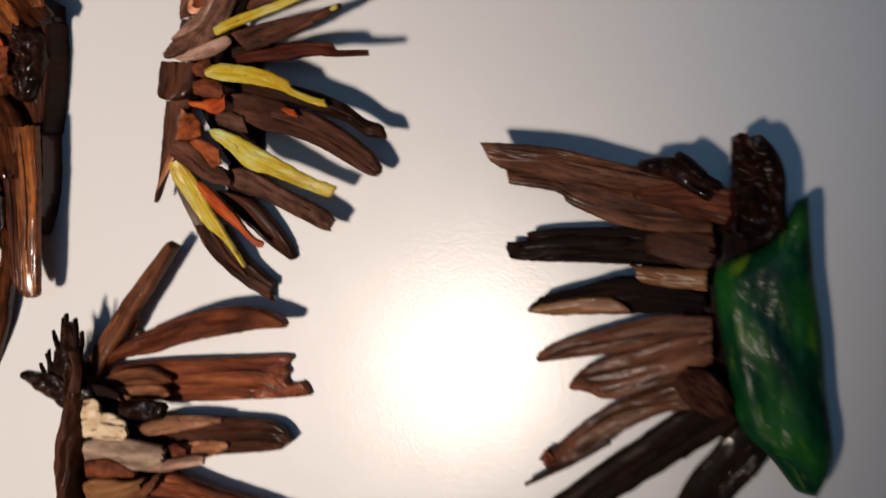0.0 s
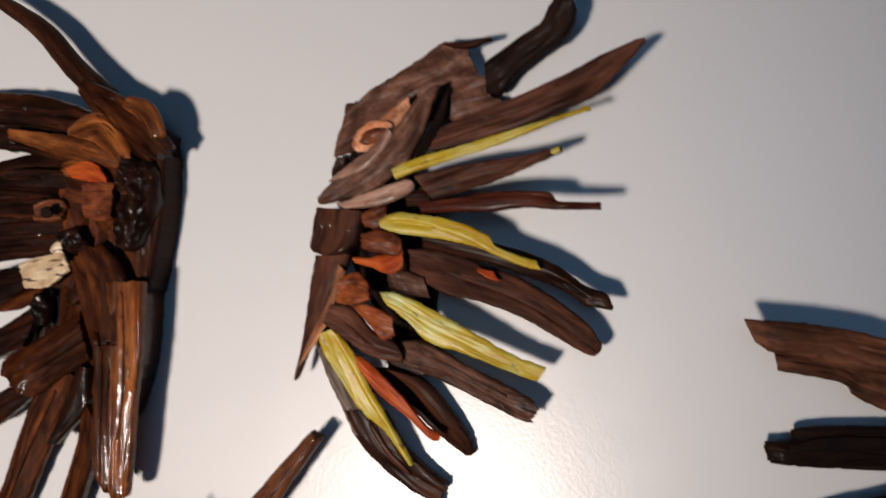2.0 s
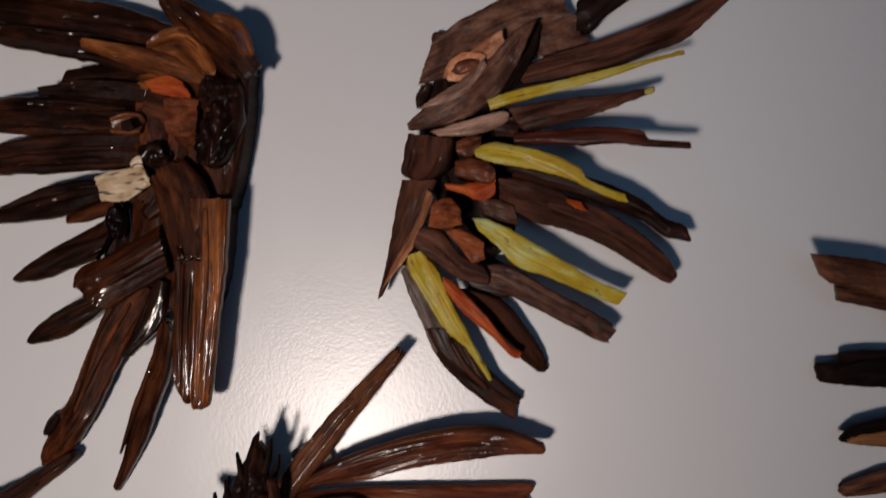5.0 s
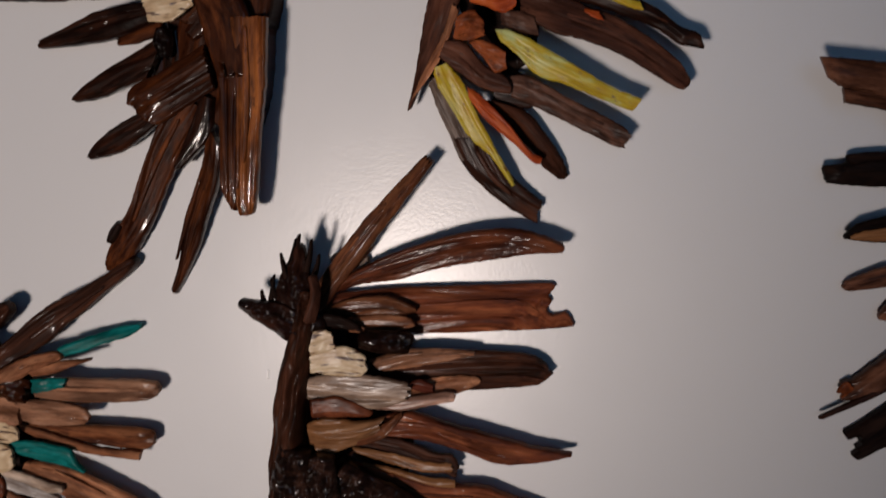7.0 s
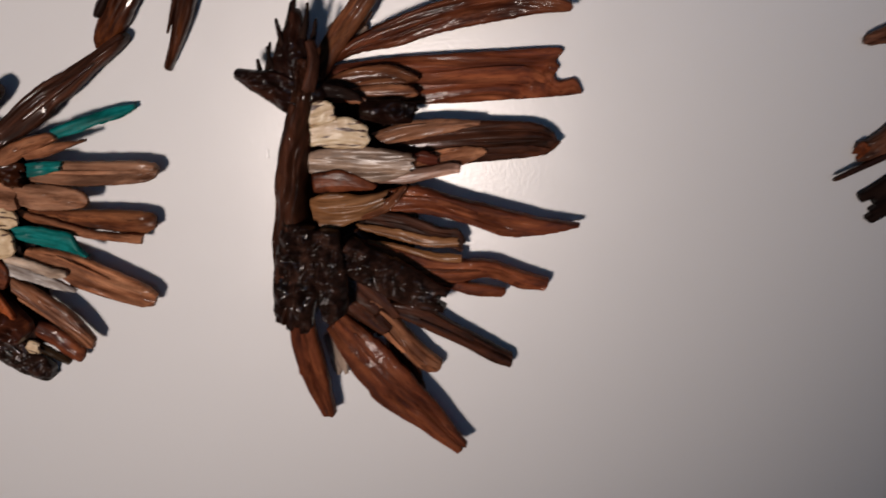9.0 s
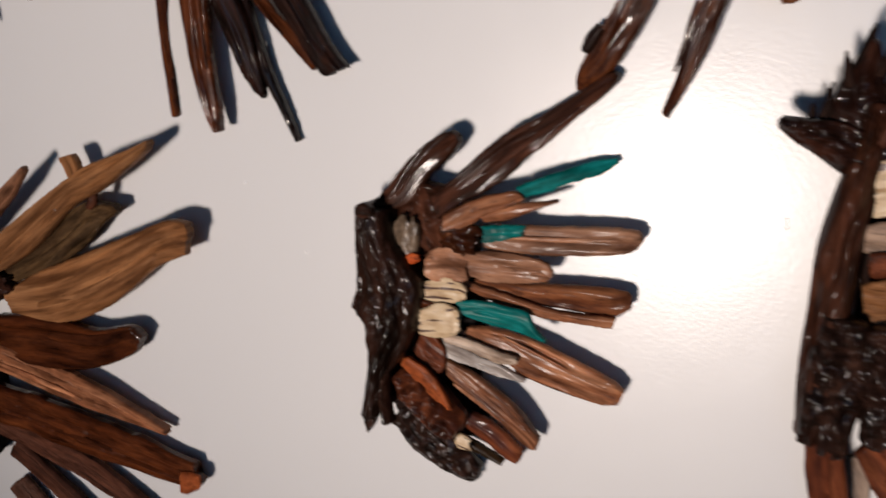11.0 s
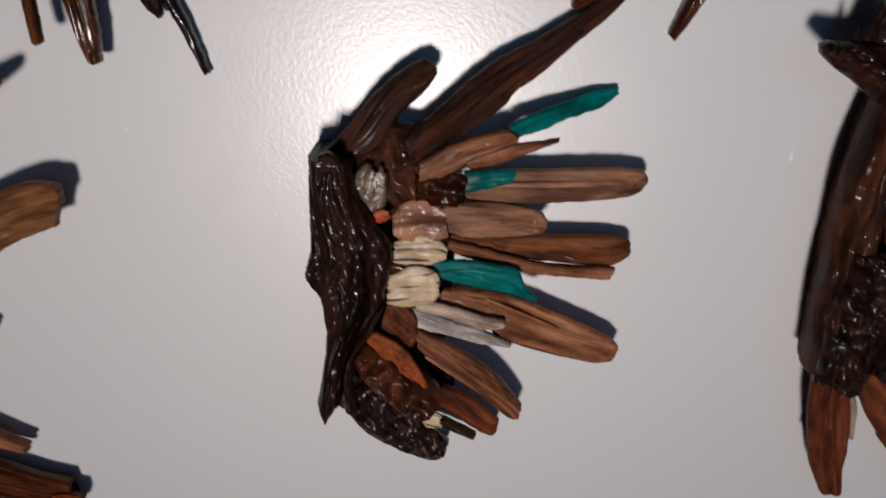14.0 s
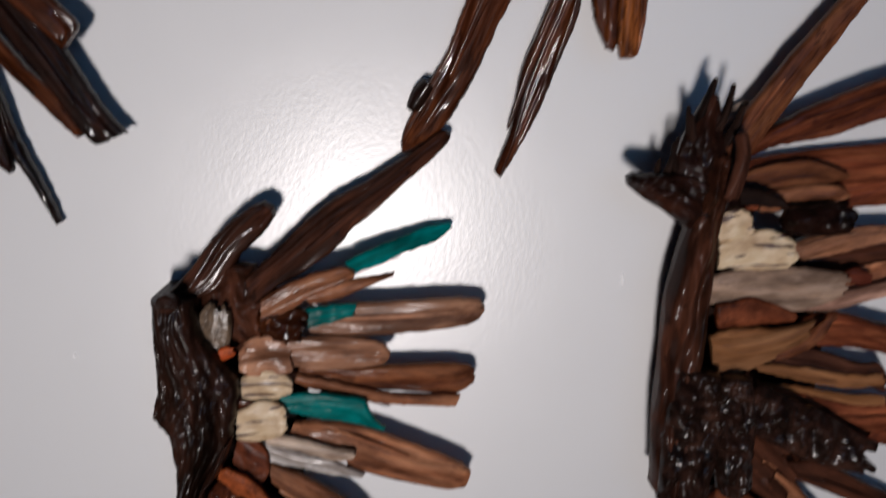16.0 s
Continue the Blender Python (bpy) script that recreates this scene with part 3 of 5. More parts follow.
slab(fan_a, "blade", "bark", [(31.3, 43.4), (46.2, 51.9), (69.8, 58.7), (96, 68.4), (119.1, 78), (136.5, 83.1)], [(37.3, 38.5), (61, 42.2), (81.5, 46.9), (98.9, 53.8), (113.2, 59.2), (124.6, 69), (137.1, 81.1)], (15, 27), 6, "point")
slab(fan_a, "blade", "bark", [(28.6, 26.1), (43.2, 28.8), (63.6, 31.4), (80.8, 33.2), (98.5, 36.1)], [(37.3, 14), (51.9, 18.5), (66.4, 21.8), (80.7, 26.8), (99, 33.4)], (23, 29), 6, "point")
slab(fan_a, "yellow_strip", "yellow", [(18.6, 29.6), (31.7, 34.3), (52, 38.5), (69.2, 42.6), (92.1, 48), (112, 52.9)], [(20.6, 24.9), (31.7, 28.2), (49.1, 32.7), (75, 39.6), (95, 46.6), (112.6, 51.2)], (29, 33), 3, "cut")
slab(fan_a, "yellow_tip", "yellow", [(93.7, 34.1), (96.2, 35.2), (98.4, 35.4)], [(93.9, 32.1), (96.5, 32.3), (98.7, 33.4)], (33, 34), 2, "cut")
slab(fan_a, "blade", "red", [(31.6, 13.8), (51.9, 15.3), (63.3, 16.6), (80.4, 16.4), (93.7, 14.8), (94.6, 11), (116.1, 9.4)], [(31.6, 8.6), (51.8, 8.4), (66.1, 7.7), (80.4, 8.9), (94.4, 7.4), (108.4, 6.6), (116.1, 6.2)], (27, 35), 5, "cut")
slab(fan_a, "knot_wood", "palepink", [(-4.2, 42.3), (3.5, 50.6), (15.9, 60.2), (25.5, 65.6)], [(1.6, 41.4), (14.9, 46.8), (23.6, 55.3), (27.6, 60.7)], (15, 19), 3, "jag")
slab(fan_a, "knot_ring", "palepink", [(-3.8, 43), (-0.5, 50.2), (7.6, 54.5), (16, 54.4)], [(-1.1, 40.3), (6.4, 40.5), (15.1, 44.3), (18.4, 50.5)], (19, 20), 3, "round")
slab(fan_a, "knot_eye", "redbark", [(0.3, 44.3), (3, 48.4), (7.7, 50.7), (13.4, 50.6)], [(2.9, 43.1), (7.7, 43.6), (12.2, 46.2), (15.2, 48.8)], (21, 22), 2, "round")
slab(fan_a, "knot_grain", "greypink", [(-15.6, 26.3), (-3.6, 34.7), (5.7, 40.5), (12.3, 46.8), (16.8, 50.5)], [(-13.2, 26.3), (0, 29.6), (8.7, 34.5), (15.3, 42.4), (18.6, 47.8)], (20, 24), 3, "jag")
# A black strip laid on top gives the dark depth of the crack.
slab(fan_a, "crack", "black", [(42.7, 70.1), (37.3, 55.3), (26.9, 37.2), (18.1, 23.3)], [(45.1, 69.1), (42.1, 54.7), (35.8, 42.5), (23.1, 23.9)], (15, 21), 2)
slab(fan_a, "curved_bark", "barkgrey", [(-21.7, 18.9), (-10.2, 28.9), (4.8, 38.1), (19.7, 50.9), (31.6, 63.6), (41.1, 68.6)], [(-20.5, 15.4), (-1.2, 18.4), (10.7, 23.3), (22.6, 32), (31.5, 44.8), (36.3, 54.1), (42.2, 68.3)], (18, 25), 5, "point")
slab(fan_a, "twig", "greypink", [(-9.3, 14.4), (5.4, 18.6), (20, 22.9), (29.3, 24.5)], [(-4.9, 12), (11.2, 12.5), (22.9, 15.8), (30.2, 20.4)], (27, 29), 4, "round")
slab(fan_a, "bark_wrap", "darkbrown", [(-20.6, 14.1), (-22, 7.5), (-23.1, 0.1), (-24.8, -9.1)], [(2.4, 11.6), (1.8, 5), (0.9, -1.5), (-5.8, -9.7)], (15, 16), 14, "round")
slab(fan_a, "spike", "bark", [(-24.3, -8.6), (-28.1, -28), (-31.5, -48.8), (-35.8, -69.7)], [(-6.2, -8.6), (-13.1, -25), (-22, -42.8), (-33.8, -68.2)], (13, 14), 6, "point")
slab(fan_a, "spike", "tanbark", [(-10.8, -13.2), (-16.7, -30.9), (-25, -45.6), (-33.6, -65)], [(-7.2, -16.8), (-15.2, -38), (-23.2, -51.5), (-32.4, -63.3)], (20, 19), 2, "point")
slab(fan_a, "bark_scale", "redbark", [(3.6, 9.3), (10.6, 12.1), (17.1, 12.4)], [(4.2, 3.2), (11.8, 2.2), (16.5, 6.3)], (28, 29), 3)
slab(fan_a, "orange_scale", "orange", [(-1.8, -10.7), (6.7, -11.3), (14.6, -9.9), (24, -6.8)], [(-1.2, -13.6), (7.6, -16), (16.4, -19.5), (23.9, -15.8)], (26, 28), 3)
slab(fan_a, "bark_scale", "redbark", [(3.1, -0.1), (11.3, 1.3), (19.4, -0.2), (23.8, -4.2)], [(3.7, -7.6), (12.7, -9.7), (20.8, -11.4), (23.8, -8.6)], (29, 30), 3)
slab(fan_a, "blade", "dark", [(31.3, 1.3), (60.6, -4.7), (80.9, -11.1), (95.2, -17.9), (106.6, -26.6), (115.8, -30.3), (119.1, -36.7)], [(31.3, -7.5), (60.5, -14.9), (80.8, -22.2), (95.1, -28), (106.5, -35.8), (112.2, -37), (118.8, -38.4)], (20, 21), 6, "jag")
slab(fan_a, "yellow_strip", "yellow", [(12.8, 5), (21.5, 9), (37.4, 6.7), (51.8, 3.1), (64.4, -3.2), (67.5, -7.8), (80.3, -13.6), (86.6, -15.1)], [(13.7, 2.1), (22.9, -0.8), (40.2, -3.7), (57.5, -7.8), (70.3, -13.6), (80.3, -17.9), (88.9, -19.6)], (31, 29), 3, "jag")
slab(fan_a, "blade", "bark", [(23.9, -7.4), (43, -9), (60.5, -16.3), (76.6, -22.2), (92.5, -32.4), (107, -44.1), (113.3, -54)], [(25.4, -20.7), (42.9, -29.4), (60.4, -33.8), (80.8, -42.6), (95.2, -51.3), (108.2, -58.6), (112.7, -56.6)], (19, 15), 7, "cut")
slab(fan_a, "orange_chip", "orange", [(56.9, -17.5), (64.7, -19.3), (67.3, -22.2)], [(58.1, -19.6), (63.2, -22.5), (68.1, -23.9)], (26, 26), 2, "point")
slab(fan_a, "bark_scale", "barkgrey", [(14.8, -17.4), (22.6, -18.3), (33.1, -21.3)], [(15.3, -25), (24.4, -28.8), (36, -31.1)], (25, 25), 3)
slab(fan_a, "orange_scale", "orangebrown", [(-7.5, -20.9), (0.7, -18), (7.1, -23.8)], [(-9.5, -32.5), (-0.5, -33.4), (8, -30.8)], (28, 28), 3)
slab(fan_a, "orange_scale", "orangebrown", [(-1.2, -34.2), (7.2, -33.6), (19, -39.7)], [(6.6, -42.3), (12.7, -49.7), (19.3, -48)], (29, 29), 3)
slab(fan_a, "bark_scale", "bark", [(-14, -33.1), (-3.8, -33.7), (6.4, -45.4), (19.5, -52.1)], [(-17.5, -41.3), (-3.8, -51.8), (6.4, -57.9), (22.1, -61.6)], (24, 22), 4, "round")
slab(fan_a, "blade", "barkgrey", [(18.6, -51), (31, -51.5), (51.5, -63.1), (68.9, -71.7), (85.1, -81.1)], [(20.4, -62.1), (36.9, -69.3), (57.3, -79.3), (74.6, -87.8), (81.5, -89.2)], (15, 17), 6, "jag")
slab(fan_a, "yellow_strip", "yellowgreen", [(12.4, -27.6), (22.7, -29.3), (40, -38), (57.3, -48.1), (71.7, -56.8), (89.2, -64)], [(15.3, -33.6), (25.6, -42.3), (34.2, -51), (51.5, -57), (68.7, -64.2), (84.3, -70)], (29, 23), 3, "cut")
slab(fan_a, "blade", "dark", [(9.4, -63.7), (27.8, -69.7), (39.6, -83.2), (48.5, -96.8), (51.4, -105.5)], [(3.5, -63.7), (18.8, -81.7), (33.5, -96.8), (46.6, -107.6)], (10, 0), 7, "round")
slab(fan_a, "orange_strip", "orange", [(-2.9, -56.3), (6.2, -63), (19.3, -76.2), (30.9, -90.7), (38.2, -94.8)], [(-1.7, -63), (7.6, -74.9), (22.2, -86.9), (32.4, -96.8), (36.7, -97.7)], (21, 17), 3, "jag")
slab(fan_a, "blade", "greybark", [(-15.6, -46.5), (-7.1, -57.8), (3.1, -77), (10.7, -91.4)], [(-24.8, -54.6), (-19.9, -69), (-12.4, -85.1), (-6.9, -97.6)], (11, 7), 7)
slab(fan_a, "blade", "dark", [(8.3, -84.1), (17.7, -100.9), (27.8, -111.6), (38.9, -119.9)], [(-13.1, -84), (-5.5, -99.6), (6.2, -112.6), (20.8, -123.8), (36.5, -132)], (8, 4), 7, "jag")
slab(fan_a, "yellow_strip", "yellow", [(-13.2, -44.3), (-4.9, -55.2), (3.6, -73.6), (12.2, -89.3), (23.1, -109.4)], [(-20.5, -46.9), (-19, -55.4), (-10.5, -69.5), (-0.6, -85.1), (9.3, -93.7), (20.9, -110.3)], (22, 13), 3, "point")
slab(fan_a, "filler", "dark", [(12.1, -47.9), (21.8, -47.9), (31.3, -53.8)], [(9.1, -64.6), (18.7, -68.2), (31.3, -68.1)], (7, 7), 4)
slab(fan_a, "filler", "dark", [(-26.9, -39), (-19.3, -40.8), (-11.1, -49.2)], [(-27.5, -49.2), (-20.8, -55.9), (-13.5, -59.4)], (5, 5), 4)

# fan b
fan_b = fan(-0.462, 0.062, LABELS["b"])
strip(fan_b, "filler", "darkvarnish", [(-2.5, 48.9, 7), (-6.8, 5.3, 7), (-2.0, -53.1, 7)], (32.4, 47.4, 32.7), 8, "jag")
strip(fan_b, "backing", "black", [(6.3, 53.5, 2), (0.5, 0.3, 2), (-2.3, -53.3, 2)], (26.9, 39.1, 27.2), 10, "round")
strip(fan_b, "filler", "darkvarnish", [(-18.4, 33.6, 12), (-10.9, 7.7, 12), (-6.2, -27.0, 12)], (23.5, 35.2, 23.5), 8, "jag")
strip(fan_b, "blade", "darkvarnish", [(14.2, 57.8, 17), (-32.4, 67.1, 14), (-97.6, 76.5, 12)], (8.0, 20.1, 14.0), 8, "round")
strip(fan_b, "blade", "darkvarnish", [(25.9, 39.0, 17), (-28.0, 52.2, 16), (-88.5, 61.2, 16)], (11.1, 15.6, 11.3), 7, "jag")
strip(fan_b, "blade", "darkvarnish", [(-6.0, 30.0, 17), (-37.8, 32.5, 16), (-68.1, 31.6, 14)], (9.9, 10.0, 3.6), 6, "round")
strip(fan_b, "blade", "darkvarnish", [(1.4, 21.5, 17), (-47.3, 21.7, 14), (-112.6, 19.6, 12)], (11.6, 16.5, 9.0), 7, "round")
strip(fan_b, "blade", "darkvarnish", [(-6.0, 14.0, 17), (-72.4, 18.7, 14), (-111.3, 18.0, 12)], (18.5, 20.1, 10.9), 8, "round")
strip(fan_b, "blade", "darkvarnish", [(-6.0, 1.0, 17), (-73.2, -2.5, 14), (-127.5, -10.2, 12)], (18.6, 18.9, 3.9), 8, "point")
strip(fan_b, "blade", "darkvarnish", [(-22.6, -17.8, 17), (-61.1, -26.4, 14), (-100.6, -36.6, 12)], (10.5, 17.1, 5.2), 8, "round")
strip(fan_b, "bark_scale", "varnish", [(-23.7, -26.8, 15), (-38.8, -31.5, 14), (-52.4, -35.6, 13)], (6.9, 7.6, 3.2), 4, "jag")
strip(fan_b, "knob", "darkgloss", [(-57.3, -138.6, 9), (-61.8, -144.6, 8), (-65.9, -150.6, 7)], (6.5, 8.4, 5.2), 9, "round")
strip(fan_b, "edge_bark", "dark", [(39.7, 53.8, 11), (36.2, 2.3, 10), (29.8, -54.1, 9)], (8.7, 7.6, 4.1), 8, "jag")
strip(fan_b, "edge_bark", "dark", [(36.9, 39.6, 19), (36.3, -1.2, 18), (33.3, -31.0, 17)], (6.8, 7.5, 3.5), 6, "jag")
strip(fan_b, "resin_lump", "darkgloss", [(31.2, 39.2, 21), (31.6, 19.7, 20), (27.1, -7.6, 19)], (19.9, 25.7, 18.4), 12, "round", "rough")
strip(fan_b, "twig", "dark", [(16.9, 69.4, 21), (-0.2, 84.8, 21), (-20.7, 107.6, 22), (-39.7, 122.0, 22), (-61.7, 131.7, 23), (-96.2, 128.4, 23)], (12.9, 11.7, 10.6, 8.1, 5.6, 4.4), 10, "round")
strip(fan_b, "cap", "varnish", [(2.8, 77.9, 25), (27.3, 57.5, 24), (48.0, 39.3, 23)], (8.0, 21.3, 13.9), 8, "jag")
strip(fan_b, "cap", "amber", [(31.0, 66.5, 31), (41.9, 60.5, 30), (49.1, 46.6, 29)], (6.6, 10.2, 7.2), 5, "round")
strip(fan_b, "curl_bark", "amber", [(-5.4, 50.7, 23), (13.6, 54.0, 24), (28.6, 38.3, 25)], (8.0, 17.1, 7.9), 5, "jag")
strip(fan_b, "blade", "amber", [(29.8, 37.0, 23), (-0.2, 44.8, 24), (-40.3, 55.1, 24)], (9.1, 12.2, 4.9), 5, "point")
strip(fan_b, "knot_ring", "brown", [(-23.8, 12.7, 23), (-15.3, 13.9, 23), (-6.2, 13.9, 23)], (8.6, 12.6, 10.3), 9, "round")
# No real hollow: a black piece on the knot gives the hole's shade.
strip(fan_b, "knot_hole", "black", [(-14.9, 12.1, 33), (-11.4, 12.4, 33), (-8.0, 12.7, 33)], (3.9, 6.2, 3.9), 2, "round")
strip(fan_b, "resin_lump", "darkgloss", [(-7.5, -2.0, 24), (-0.3, -2.0, 24), (7.6, -1.4, 24)], (8.6, 13.2, 9.7), 9, "round", "rough")
strip(fan_b, "resin_lump", "darkgloss", [(-22.6, -28.0, 20), (-23.2, -36.0, 20), (-21.9, -45.2, 20)], (7.0, 10.5, 5.8), 7, "round", "rough")
strip(fan_b, "bark_plate", "varnish", [(4.9, -6.3, 26), (15.3, -27.3, 26), (18.5, -52.5, 27)], (17.1, 24.4, 14.2), 6, "jag")
strip(fan_b, "bark_plate", "varnish", [(-3.6, 50.0, 19), (15.4, 36.0, 20), (27.4, 7.1, 20)], (12.3, 24.5, 18.2), 5, "jag")
strip(fan_b, "bark_plate", "varnish", [(4.6, 10.4, 18), (1.8, -4.7, 18), (-16.3, -28.8, 18)], (24.5, 33.6, 21.4), 5, "jag")
strip(fan_b, "bark_plate", "varnish", [(22.6, 7.1, 21), (6.9, 19.3, 20), (-10.4, 25.5, 20)], (18.2, 21.4, 12.3), 5, "jag")
strip(fan_b, "bark_scale", "amber", [(20.3, 33.8, 20), (6.2, 34.6, 20), (-11.0, 36.3, 19)], (12.2, 12.9, 5.5), 4, "jag")
strip(fan_b, "bark_plate", "darkvarnish", [(17.8, 37.7, 13), (-13.7, 38.7, 12), (-58.1, 35.4, 12)], (17.4, 18.7, 12.6), 6, "round")
slab(fan_b, "filler", "varnish", [(-15, 7.5), (-15.5, -16.8), (-21.3, -40.9), (-30.3, -60.5)], [(35.7, 7.3), (35.5, -28.9), (31.4, -67.8), (21, -94.7)], (15, 14), 4, "jag")
slab(fan_b, "filler", "darkvarnish", [(16.9, 68.8), (17.2, 41.2), (20.7, 4.5)], [(45, 52.5), (43.4, 28.1), (38.1, -1.7)], (13, 12), 5)
slab(fan_b, "birch_scale", "birch", [(-31.7, -13.1), (-19.8, -10.1), (-6.6, -8.4), (-1.6, -14.4)], [(-27.8, -25.5), (-16.4, -25.8), (-9.4, -22.6), (-1.2, -16.7)], (27, 28), 3, "jag")
slab(fan_b, "birch_scale", "birch", [(-12.3, -5.8), (-9.1, -2.2), (-5.1, -2.8)], [(-11.6, -10.2), (-8.3, -9.3), (-5, -8.4)], (28, 28), 3)
slab(fan_b, "orange_scale", "orange", [(-6.1, 35.2), (6, 38.4), (15.2, 34.8)], [(-2, 30.1), (10.2, 27), (23, 24.5)], (26, 26), 3, "jag")
slab(fan_b, "bark_scale", "redbark", [(4.3, 26.4), (13.6, 28.1), (23.5, 25.6)], [(6.2, 9.1), (14.5, 7.2), (23.1, 8.3)], (26, 27), 4)
slab(fan_b, "bark_plate", "varnish", [(-12.9, 25.4), (-11, 10.2), (-9.2, -4.8)], [(9.2, 27.7), (11.4, 10.1), (9.9, -7.9)], (19, 19), 5, "jag")
slab(fan_b, "blade", "darkvarnish", [(-17.9, -28.9), (-41.6, -41.3), (-64.2, -53.3), (-80.9, -65.7)], [(-33.4, -55.8), (-48, -60.7), (-62.9, -66.6), (-80.4, -69.3)], (17, 12), 8, "round")
slab(fan_b, "blade", "darkvarnish", [(-21.4, -68.7), (-37.3, -74.1), (-55, -82.7), (-67.6, -91.4), (-73.1, -98.2)], [(-27.6, -79.7), (-41.7, -90.4), (-55.6, -98), (-72.2, -101.8)], (17, 12), 8, "round")
slab(fan_b, "bark_plate", "varnish", [(1.6, -37.4), (-24.1, -52.1), (-41, -60.1), (-44.7, -69.8)], [(7.4, -61.5), (-12.3, -73), (-26.1, -80.9), (-34.4, -79)], (22, 21), 6, "jag")
slab(fan_b, "blade", "darkvarnish", [(-2.3, -64.2), (-12.4, -87.8), (-21.4, -105.2)], [(4.9, -67), (2.1, -86.9), (-17.1, -106.9)], (16, 15), 7, "round")
slab(fan_b, "blade", "varnish", [(-13.8, -65.8), (-26.3, -76.4), (-40.2, -103.7), (-51.1, -128.5), (-60.5, -142), (-69.7, -159.5), (-71.1, -167)], [(0.6, -72.9), (-15.2, -96.9), (-24.7, -109.9), (-38.7, -137.2), (-51.2, -156.5), (-62.1, -165.1), (-68.6, -168.4)], (15, 0), 9, "round")
slab(fan_b, "blade", "varnish", [(0.4, -80.2), (-4, -99.8), (-11.6, -118.2), (-19.8, -137.1), (-23.9, -159.2), (-31.4, -177.5)], [(8.1, -94.7), (3.8, -114.4), (-4, -133), (-11.6, -152), (-22.4, -171.5), (-28.3, -180.8)], (15, 0), 8, "point")
slab(fan_b, "blade", "varnish", [(5.7, -31.7), (9.8, -60.9), (9.5, -89.7), (9.2, -113.6), (14.1, -127.5)], [(20.5, -31.6), (21.4, -60.7), (19.6, -89.5), (19, -120.1), (17.1, -129.2)], (21, 20), 9, "jag")
slab(fan_b, "blade", "amber", [(18.7, -23.2), (20.7, -60.6), (19.2, -95.2), (18.6, -127.8), (23.3, -131.9)], [(39.1, -23.1), (36.5, -60.4), (32.6, -89.1), (29.7, -118.2), (27.2, -130.1)], (24, 20), 9, "round")
slab(fan_b, "filler", "darkvarnish", [(-30.8, -29.4), (-32.5, -44.2), (-34.3, -62)], [(-4.7, -29.2), (-4.9, -46.8), (-8.2, -73.5)], (10, 10), 5, "jag")
slab(fan_b, "edge_bark", "dark", [(35.5, 41.9), (37.4, 19.2), (35.8, -4.9), (33.5, -28.9)], [(46.2, 41.8), (45.4, 19.1), (41.9, -4.9), (36.8, -28.9)], (16, 14), 8, "jag")

# fan c
fan_c = fan(-0.389, -0.186, LABELS["c"])
strip(fan_c, "filler", "black", [(9.1, 39.0, 3), (15.1, -18.4, 3), (7.8, -77.7, 3)], (32.2, 47.0, 38.7), 8, "jag")
strip(fan_c, "backing", "black", [(-4.0, 65.2, 2), (-0.3, 0.3, 2), (-6.4, -58.5, 2)], (19.2, 30.2, 21.1), 10, "round")
strip(fan_c, "pale_chip", "greywood", [(-5.4, 85.0, 4), (2.5, 88.9, 4), (13.1, 92.7, 4)], (11.2, 12.4, 9.2), 4, "jag")
strip(fan_c, "blade", "brown", [(-18.7, 57.8, 19), (14.9, 103.8, 18), (52.0, 148.1, 17)], (11.2, 12.1, 6.2), 9, "jag")
strip(fan_c, "stub", "brown", [(2.7, 87.8, 11), (9.7, 93.6, 10), (17.1, 100.7, 9)], (7.8, 8.5, 5.8), 6, "jag")
strip(fan_c, "resin_lump", "darkgloss", [(13.4, 48.4, 26), (29.9, 47.7, 25), (45.0, 47.6, 24)], (9.2, 13.5, 10.4), 8, "round", "rough")
strip(fan_c, "bark_scale", "redbark", [(-14.5, 8.7, 28), (2.2, 10.0, 27), (21.2, 6.9, 26)], (9.6, 10.8, 3.2), 5, "point")
strip(fan_c, "blade", "dark", [(22.0, -81.5, 6), (31.3, -104.9, 5), (39.3, -123.4, 4)], (9.1, 12.8, 5.7), 5, "jag")
strip(fan_c, "blade", "brownred", [(-8.2, -75.6, 15), (22.7, -113.8, 15), (65.4, -154.0, 15)], (15.3, 26.8, 7.9), 7, "jag")
strip(fan_c, "pale_chip", "greywood", [(-15.0, -87.2, 4), (-11.4, -99.8, 4), (-9.3, -114.5, 4)], (7.9, 10.1, 6.5), 4, "jag")
strip(fan_c, "blade", "brownred", [(-27.1, -71.6, 23), (-23.6, -105.9, 17), (-15.5, -140.1, 11)], (15.9, 17.8, 8.1), 8, "round")
strip(fan_c, "filler", "darkbrown", [(-13.1, 72.8, 11), (-15.6, 51.1, 11), (-22.3, 12.7, 11), (-27.6, -37.6, 11), (-31.6, -76.2, 11)], (6.3, 7.6, 12.5, 12.3, 8.5), 14, "round")
strip(fan_c, "stick", "darkbrown", [(-13.7, 77.1, 25), (-17.1, 56.1, 25), (-25.0, 15.6, 25), (-30.3, -33.5, 25), (-34.1, -73.2, 25)], (9.7, 12.4, 18.0, 17.4, 12.4), 20, "round")
strip(fan_c, "resin_lump", "darkrough", [(-20.8, -12.4, 35), (-24.6, -40.7, 34), (-27.9, -72.5, 32)], (16.1, 25.1, 20.4), 12, "jag", "rough")
strip(fan_c, "resin_lump", "darkrough", [(-6.8, -15.9, 33), (-6.6, -42.5, 32), (-3.9, -72.3, 30)], (14.2, 19.8, 13.5), 12, "round", "rough")
strip(fan_c, "filler", "darkbrown", [(-8.1, -29.7, 13), (7.5, -50.0, 12), (26.6, -70.6, 11)], (33.7, 44.2, 27.5), 6, "jag")
